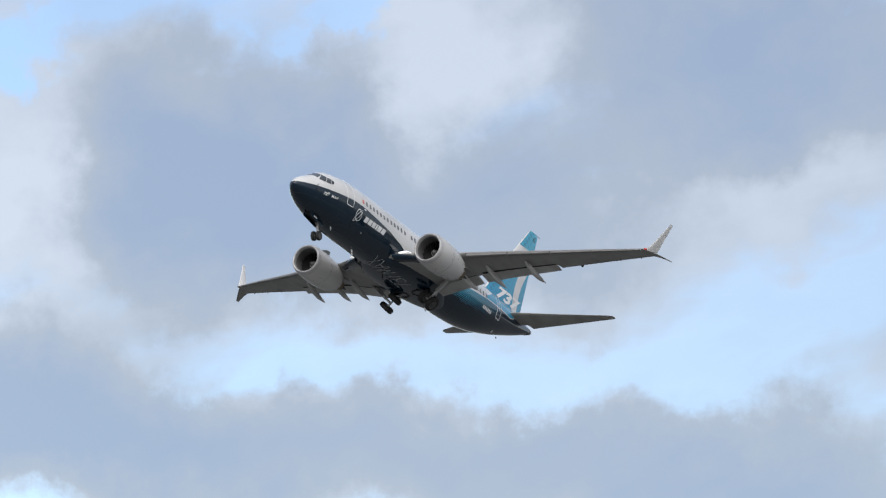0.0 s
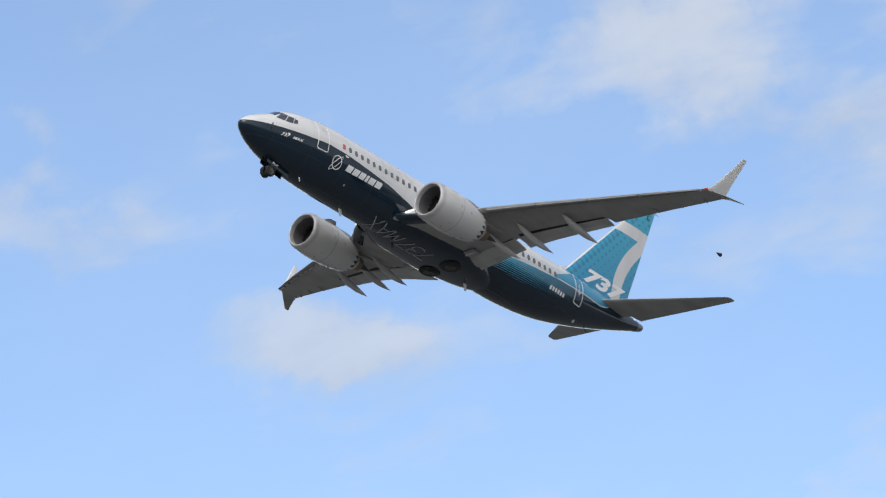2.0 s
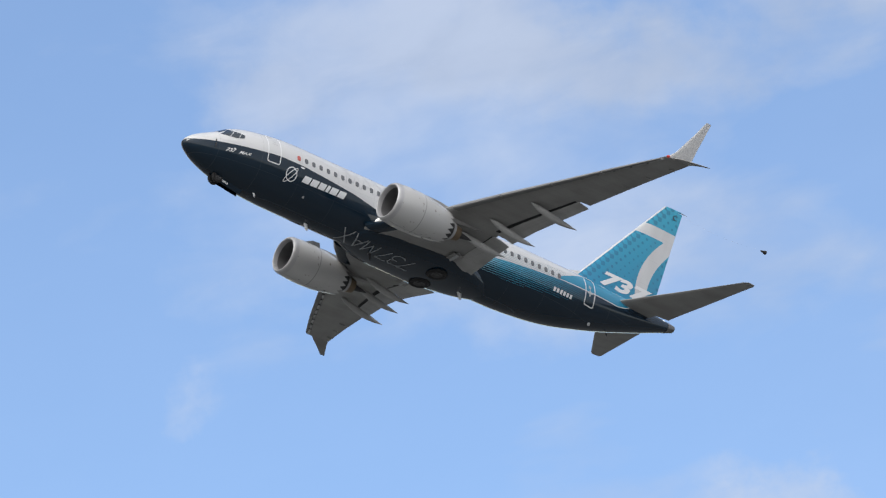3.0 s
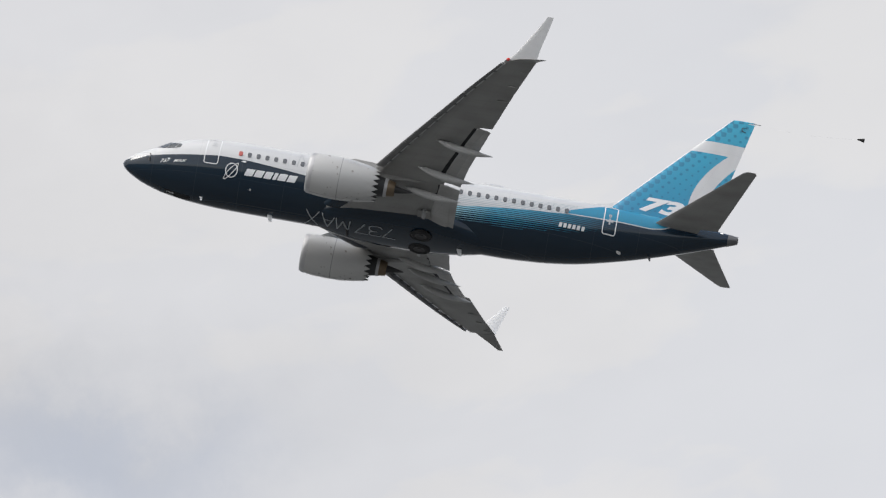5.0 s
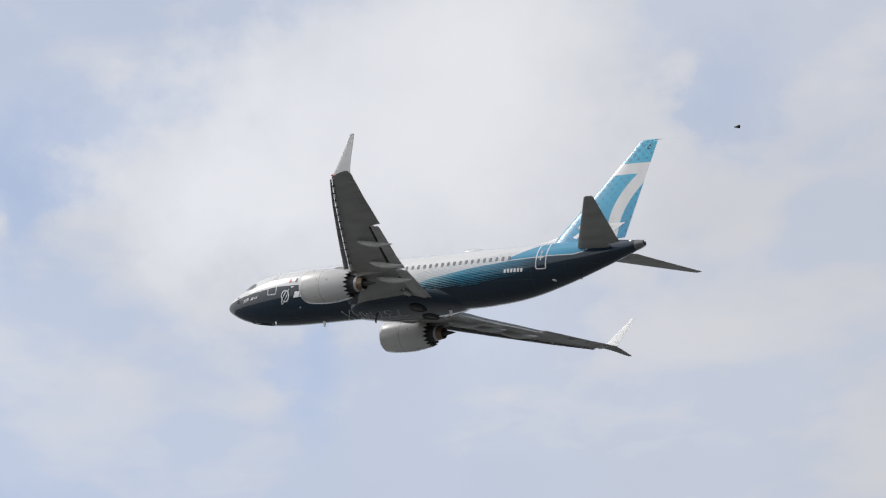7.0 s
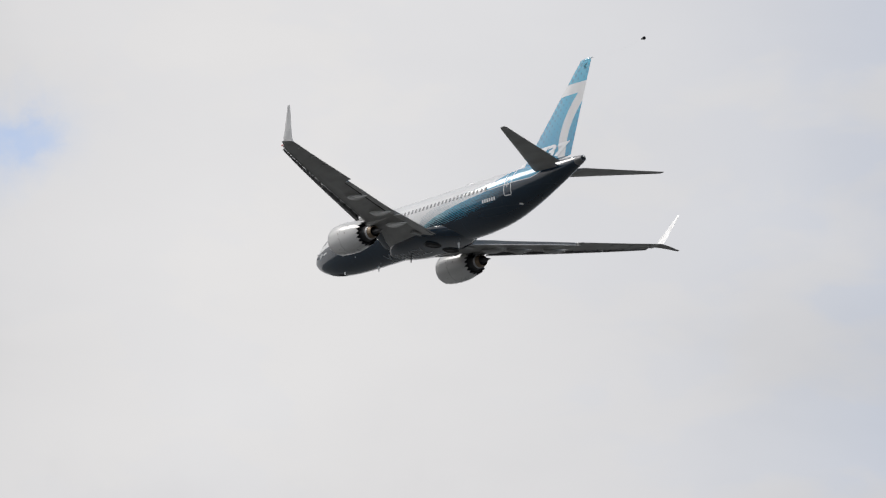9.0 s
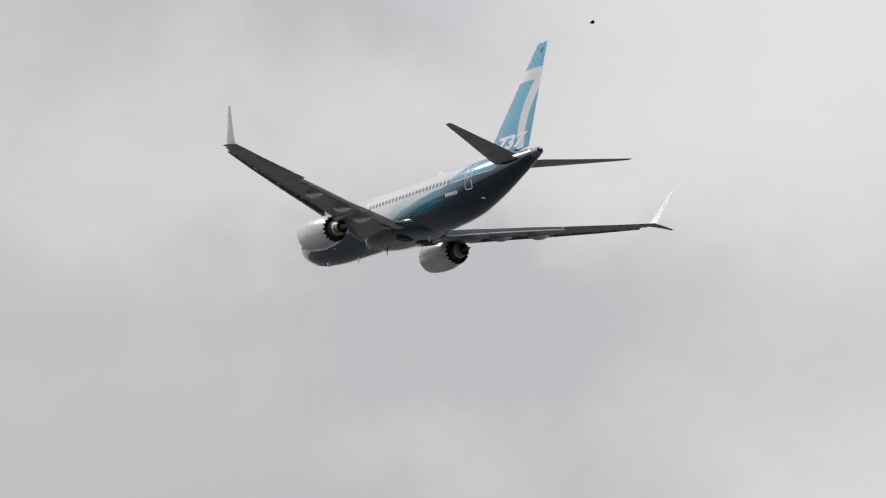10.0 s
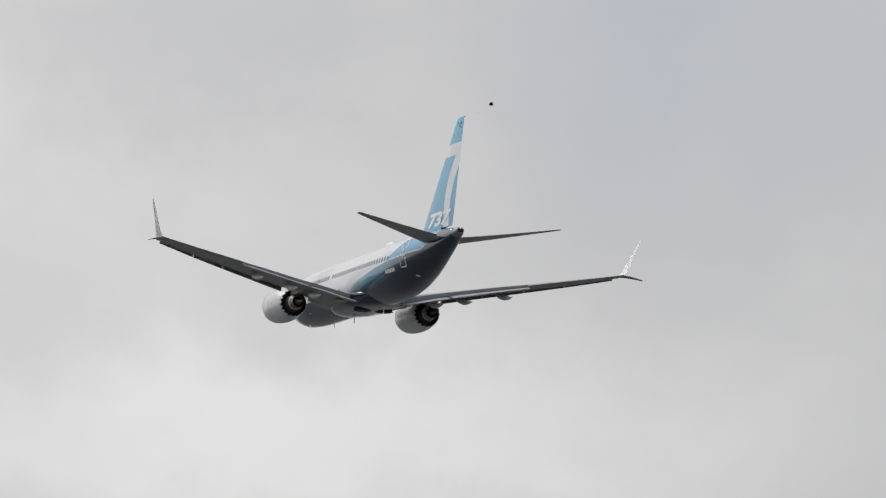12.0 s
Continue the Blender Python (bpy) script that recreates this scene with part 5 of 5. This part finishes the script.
        part("inlet_lip", spin([(0.22, 1.03), (0.05, 0.98), (-0.03, 0.9), (0.1, 0.8), (0.2, 0.8)], 32, closed=True), M_LIP, e)
        part("fan_disc", spin([(0.9, 0.02), (0.9, 0.86), (0.94, 0.86), (0.94, 0.02)], 24), M_WELL, e)
        part("core_nozzle", spin([(2.6, 0.6), (3.8, 0.5), (4.4, 0.4), (4.4, 0.36), (3.0, 0.3)], 24, closed=True), M_HOT, e)
        part("pylon", loft([[(x, y, z) for y, z in ((-0.18, z0), (0.18, z0), (0.18, z1), (-0.18, z1))] for x, z0, z1 in ((0.9, 1.0, 1.15), (2.6, 0.7, 1.35), (5.6, 0.6, 1.0))]), M_FARWHITE, e)
        stab = part("tailplane", surface(((0.4, 30.9, 1.1, 4.0, 0.1, 0, 1), (6.2, 34.6, 1.75, 1.6, 0.09, 0, 1)), sign), M_STAB, jet, "grey tailplane")
        leg = part("main_gear", rod((17.7 - MID, sign * 3.8, -1.1), (17.8 - MID, sign * 3.8, -3.2), 0.16, 10), M_STEEL, jet, "extended main gear leg")
        for s in (-1, 1):
            wheel(leg, pose(17.8 - MID, sign * 3.8 + s * 0.45, -3.3, 0, 0, 90), 0.58, 0.4)
        part("leg_door", box((0.9, 0.05, 1.5), pose(17.7 - MID, sign * 4.05, -1.9), 0.02), M_FARWHITE, leg)

    def section(z, x0, x1):
        return [(x0 + px - MID, pz, z) for px, pz in foil(x1 - x0, 0.09, 0, 1, 9, 0)]

    fin = part("fin", loft([section(z, x0, x1) for z, x0, x1 in ((1.6, 29.6, 35.4), (2.4, 30.5, 35.6), (7.9, 34.2, 36.9))]), M_FARRED, jet, "red fin with white strokes")
    strokes = [((30.2, 2.3), (33.0, 5.2), 0.5), ((31.5, 2.2), (33.6, 4.6), 0.35), ((33.0, 5.2), (35.3, 3.0), 0.3), ((33.4, 4.2), (35.6, 4.9), 0.3)]
    for a, b, w in strokes:
        for sign in (-1, 1):
            bm = bmesh.new()
            d = (Vector(b) - Vector(a)).normalized() * w / 2
            vs = [bm.verts.new((x - MID, sign * 0.30, z)) for x, z in ((a[0] - d.y, a[1] + d.x), (a[0] + d.y, a[1] - d.x), (b[0] + d.y * 0.4, b[1] - d.x * 0.4), (b[0] - d.y * 0.4, b[1] + d.x * 0.4))]
            bm.faces.new(vs)
            bmesh.ops.solidify(bm, geom=bm.faces[:], thickness=0.04)
            part("fin_stroke", bm, M_MARK, fin, "plain white stroke on the fin")
    leg = part("nose_gear", rod((5.1 - MID, 0, -1.9), (5.0 - MID, 0, -3.3), 0.1, 10), M_STEEL, jet, "extended nose gear leg")
    for s in (-1, 1):
        wheel(leg, pose(5.0 - MID, s * 0.25, -3.4, 0, 0, 90), 0.38, 0.22)
        part("leg_door", box((1.5, 0.04, 0.55), pose(4.3 - MID, s * 0.4, -2.25), 0.02), M_FARWHITE, leg)
    return jet


FAR_LINER = far_liner()
# seconds, place of the airliner's middle, turn about x, y, z
AIRLINER_ROWS = (
    (0, -311.38, 177.06, 63.83, 0.03, 12.18, 121.35), (0.1, -308.32, 171.49, 64.69, 0.04, 12.32, 121.42), (0.2, -305.33, 165.93, 65.59, 0.10, 12.39, 121.48),
    (0.3, -302.40, 160.39, 66.53, 0.19, 12.41, 121.53), (0.4, -299.52, 154.85, 67.48, 0.30, 12.40, 121.59), (0.5, -296.64, 149.29, 68.45, 0.44, 12.37, 121.64),
    (0.6, -293.69, 143.67, 69.41, 0.59, 12.33, 121.69), (0.7, -290.56, 137.95, 70.33, 0.74, 12.28, 121.74), (0.8, -287.18, 132.08, 71.18, 0.89, 12.21, 121.79),
    (0.9, -283.50, 126.06, 71.98, 1.02, 12.11, 121.86), (1, -279.56, 119.93, 72.70, 1.14, 11.99, 121.98), (1.1, -275.57, 113.76, 73.40, 1.23, 11.83, 122.13),
    (1.2, -271.87, 107.72, 74.15, 1.28, 11.68, 122.32), (1.3, -268.84, 101.93, 75.09, 1.32, 11.52, 122.53), (1.4, -266.84, 96.50, 76.31, 1.34, 11.37, 122.74),
    (1.5, -266.10, 91.48, 77.90, 1.35, 11.22, 122.96), (1.6, -266.65, 86.84, 79.88, 1.37, 11.09, 123.19), (1.7, -268.20, 82.41, 82.19, 1.40, 10.94, 123.43),
    (1.8, -270.27, 78.04, 84.70, 1.42, 10.78, 123.67), (1.9, -272.34, 73.55, 87.23, 1.42, 10.60, 123.87), (2, -273.87, 68.81, 89.64, 1.39, 10.41, 124.03),
    (2.1, -274.57, 63.77, 91.79, 1.32, 10.18, 124.12), (2.2, -274.41, 58.43, 93.67, 1.22, 9.93, 124.16), (2.3, -273.62, 52.88, 95.34, 1.10, 9.67, 124.18),
    (2.4, -272.50, 47.19, 96.90, 0.94, 9.41, 124.19), (2.5, -271.39, 41.42, 98.45, 0.73, 9.16, 124.23), (2.6, -270.51, 35.59, 100.09, 0.46, 8.95, 124.31),
    (2.7, -269.92, 29.71, 101.85, 0.16, 8.75, 124.43), (2.8, -269.53, 23.76, 103.71, -0.18, 8.56, 124.55), (2.9, -269.19, 17.71, 105.61, -0.51, 8.36, 124.66),
    (3, -268.71, 11.57, 107.45, -0.79, 8.12, 124.72), (3.1, -267.95, 5.32, 109.19, -1.02, 7.86, 124.74), (3.2, -266.86, -1.03, 110.79, -1.20, 7.61, 124.73),
    (3.3, -265.40, -7.45, 112.23, -1.34, 7.37, 124.70), (3.4, -263.58, -13.95, 113.52, -1.44, 7.17, 124.66), (3.5, -261.44, -20.51, 114.66, -1.50, 7.01, 124.60),
    (3.6, -259.01, -27.12, 115.66, -1.53, 6.89, 124.52), (3.7, -256.34, -33.77, 116.58, -1.50, 6.81, 124.41), (3.8, -253.50, -40.45, 117.41, -1.44, 6.79, 124.27),
    (3.9, -250.55, -47.19, 118.20, -1.33, 6.82, 124.12), (4, -247.55, -53.99, 118.98, -1.21, 6.91, 123.95), (4.1, -244.55, -60.86, 119.78, -1.07, 7.05, 123.78),
    (4.2, -241.62, -67.82, 120.65, -0.92, 7.24, 123.62), (4.3, -238.79, -74.88, 121.60, -0.78, 7.47, 123.47), (4.4, -236.12, -82.07, 122.68, -0.65, 7.74, 123.32),
    (4.5, -233.61, -89.42, 123.89, -0.55, 8.04, 123.20), (4.6, -231.27, -96.93, 125.26, -0.48, 8.34, 123.10), (4.7, -229.11, -104.61, 126.79, -0.45, 8.65, 123.00),
    (4.8, -227.10, -112.49, 128.48, -0.45, 8.95, 122.90), (4.9, -225.21, -120.54, 130.29, -0.51, 9.24, 122.83), (5, -223.37, -128.75, 132.22, -0.58, 9.50, 122.74),
    (5.1, -221.49, -137.05, 134.20, -0.57, 9.72, 122.38), (5.2, -219.52, -145.42, 136.17, -0.45, 9.91, 121.79), (5.3, -217.37, -153.80, 138.05, -0.31, 10.07, 121.28),
    (5.4, -214.92, -162.06, 139.78, -0.18, 10.20, 121.21), (5.5, -212.11, -170.13, 141.30, -0.10, 10.29, 121.93), (5.6, -208.93, -178.02, 142.70, -0.01, 10.36, 123.43),
    (5.7, -205.20, -185.55, 143.86, 0.02, 10.40, 123.64), (5.8, -200.92, -192.64, 144.70, -0.05, 10.41, 122.69), (5.9, -196.42, -199.48, 145.28, -0.13, 10.37, 121.33),
    (6, -191.92, -206.29, 145.74, -0.19, 10.34, 120.33), (6.1, -187.52, -213.17, 146.20, -0.20, 10.30, 119.85), (6.2, -183.30, -220.22, 146.72, -0.20, 10.27, 119.54),
    (6.3, -179.26, -227.50, 147.36, -0.19, 10.23, 119.32), (6.4, -175.41, -235.02, 148.13, -0.18, 10.19, 119.13), (6.5, -171.72, -242.77, 149.01, -0.17, 10.13, 118.89),
    (6.6, -168.14, -250.69, 149.96, -0.15, 10.06, 118.58), (6.7, -164.59, -258.72, 150.94, -0.11, 9.98, 118.24), (6.8, -161.06, -266.77, 151.90, -0.08, 9.89, 117.88),
    (6.9, -157.49, -274.79, 152.80, -0.06, 9.80, 117.53), (7, -153.87, -282.71, 153.62, -0.10, 9.68, 117.19), (7.1, -150.20, -290.55, 154.36, -0.17, 9.53, 116.87),
    (7.2, -146.54, -298.35, 155.04, -0.27, 9.35, 116.57), (7.3, -142.93, -306.21, 155.70, -0.41, 9.16, 116.29), (7.4, -139.38, -314.19, 156.39, -0.56, 8.96, 116.04),
    (7.5, -135.91, -322.30, 157.11, -0.73, 8.77, 115.85), (7.6, -132.42, -330.38, 157.82, -0.89, 8.54, 115.63), (7.7, -128.82, -338.16, 158.36, -1.06, 8.34, 115.42),
    (7.8, -124.96, -345.26, 158.51, -1.24, 8.16, 115.24), (7.9, -120.77, -351.36, 158.18, -1.39, 7.98, 115.09), (8, -116.23, -356.28, 157.32, -1.54, 7.80, 114.94),
    (8.1, -111.37, -359.93, 155.89, -1.69, 7.61, 114.81), (8.2, -106.19, -362.33, 153.95, -1.83, 7.41, 114.68), (8.3, -100.79, -363.55, 151.54, -1.96, 7.20, 114.58),
    (8.4, -95.22, -363.76, 148.72, -2.08, 6.98, 114.47), (8.5, -89.58, -363.15, 145.59, -2.18, 6.77, 114.39), (8.6, -83.91, -361.95, 142.28, -2.26, 6.55, 114.31),
    (8.7, -78.29, -360.37, 138.84, -2.31, 6.33, 114.26), (8.8, -72.79, -358.65, 135.40, -2.34, 6.12, 114.22), (8.9, -67.41, -356.96, 132.00, -2.33, 5.93, 114.20),
    (9, -62.19, -355.46, 128.72, -2.30, 5.76, 114.20), (9.1, -57.15, -354.23, 125.58, -2.25, 5.62, 114.20), (9.2, -52.26, -353.30, 122.58, -2.17, 5.50, 114.22),
    (9.3, -47.51, -352.62, 119.71, -2.09, 5.41, 114.23), (9.4, -42.86, -352.02, 116.95, -1.99, 5.36, 114.24), (9.5, -38.31, -351.26, 114.17, -1.90, 5.35, 114.27),
    (9.6, -33.85, -350.18, 111.34, -1.86, 5.31, 114.38), (9.7, -29.46, -348.90, 108.48, -1.88, 5.25, 114.54), (9.8, -25.17, -347.74, 105.72, -1.93, 5.16, 114.74),
    (9.9, -20.98, -347.05, 103.14, -1.98, 5.07, 114.93), (10, -16.88, -347.14, 100.84, -2.01, 4.99, 115.09), (10.1, -12.88, -348.12, 98.85, -2.01, 4.93, 115.19),
    (10.2, -8.96, -349.86, 97.09, -2.00, 4.86, 115.25), (10.3, -5.09, -352.01, 95.48, -2.00, 4.78, 115.28), (10.4, -1.28, -354.15, 93.89, -1.99, 4.72, 115.28),
    (10.5, 2.48, -355.84, 92.19, -2.03, 4.64, 115.30), (10.6, 6.17, -356.77, 90.32, -2.08, 4.57, 115.33), (10.7, 9.78, -356.81, 88.27, -2.14, 4.51, 115.39),
    (10.8, 13.30, -356.05, 86.06, -2.19, 4.46, 115.45), (10.9, 16.72, -354.65, 83.75, -2.21, 4.39, 115.51), (11, 20.04, -352.87, 81.39, -2.17, 4.32, 115.57),
    (11.1, 23.28, -350.93, 79.05, -2.08, 4.24, 115.64), (11.2, 26.44, -349.02, 76.75, -1.93, 4.15, 115.71), (11.3, 29.55, -347.27, 74.53, -1.76, 4.07, 115.81),
    (11.4, 32.62, -345.79, 72.38, -1.58, 3.96, 115.95), (11.5, 35.66, -344.64, 70.33, -1.42, 3.81, 116.10), (11.6, 38.70, -343.89, 68.35, -1.31, 3.63, 116.27),
    (11.7, 41.74, -343.57, 66.46, -1.23, 3.44, 116.45), (11.8, 44.81, -343.69, 64.65, -1.21, 3.24, 116.63), (11.9, 47.90, -344.26, 62.94, -1.22, 3.05, 116.81),
    (12, 51.02, -345.29, 61.33, -1.26, 2.90, 116.96),
)
CONE_ROWS = ((0, 42.24, -0.19, 9.45), (0.5, 42.15, 0.02, 9.48), (1, 41.88, 0.09, 9.26), (1.5, 42.00, -0.02, 9.21), (2, 41.69, 0.06, 9.13), (2.5, 41.63, 0.02, 8.98), (3, 41.68, -0.02, 9.07), (3.2, 41.60, 0.01, 9.06), (4.8, 41.39, 0.01, 8.98), (5, 41.47, -0.02, 9.24), (5.5, 41.63, -0.01, 9.38), (6, 41.68, 0.01, 9.26), (6.5, 41.42, -0.05, 9.61), (7, 41.63, 0.04, 9.33), (7.5, 41.88, 0.06, 9.05), (7.7, 41.70, -0.03, 9.04), (9.3, 41.66, -0.02, 9.18), (9.5, 41.57, -0.03, 9.20), (10, 41.46, -0.03, 9.19), (10.5, 41.22, -0.09, 9.34), (11, 41.25, 0.03, 9.14), (11.5, 41.27, 0.01, 9.08), (12, 40.88, -0.17, 9.06))


# ---- what moves ----
def motions():
    walk(AIRLINER, [(t, pose(x, y, z, rx, ry, rz)) for t, x, y, z, rx, ry, rz in AIRLINER_ROWS])
    # the far airliner comes down on its approach
    walk(FAR_LINER, [(t, pose(-1557.0 - 9.6 * (t - 2.5), 358.4 - 61.3 * (t - 2.5), 582.4 - 14.0 * (t - 2.5), 4, 3.3, 81.1)) for t in (0, 4, 8, 12)])
    # nose gear folds forward into its bay
    walk(NOSE_GEAR, [(t, pose(3.9 - MID, 0, -1.5, 0, a, 0)) for t, a in ((0, 1), (0.5, 7), (1.0, 22), (1.5, 40), (2.0, 52), (2.5, 64), (3.0, 79), (3.6, 92), (4.2, 95), (8, 95), (12, 95))])
    for gear, sign in MAIN_GEAR:
        walk(gear, [(t, pose(17.5 - MID, sign * (2.95 - 0.2 * max(0, a - 45) / 43), -1.42 - 0.16 * max(0, a - 45) / 43, -sign * a, 0, 0)) for t, a in ((0, 46), (0.5, 56), (1.0, 69), (1.5, 79), (2.0, 86), (2.6, 88), (3.2, 88), (8, 88), (12, 88))])
    for door, sign in NOSE_DOORS:
        base = door.matrix_basis.copy()
        walk(door, [(t, base @ pose(0, 0, 0, -sign * a)) for t, a in ((0, 0), (1.5, 0), (2.6, 0), (3.0, 20), (3.8, 78), (4.4, 84), (8, 84), (12, 84))])

    # the towed cone drifts a little behind the fin
    walk(CONE, [(t, pose(x - MID, y, z)) for t, x, y, z in CONE_ROWS])


motions()
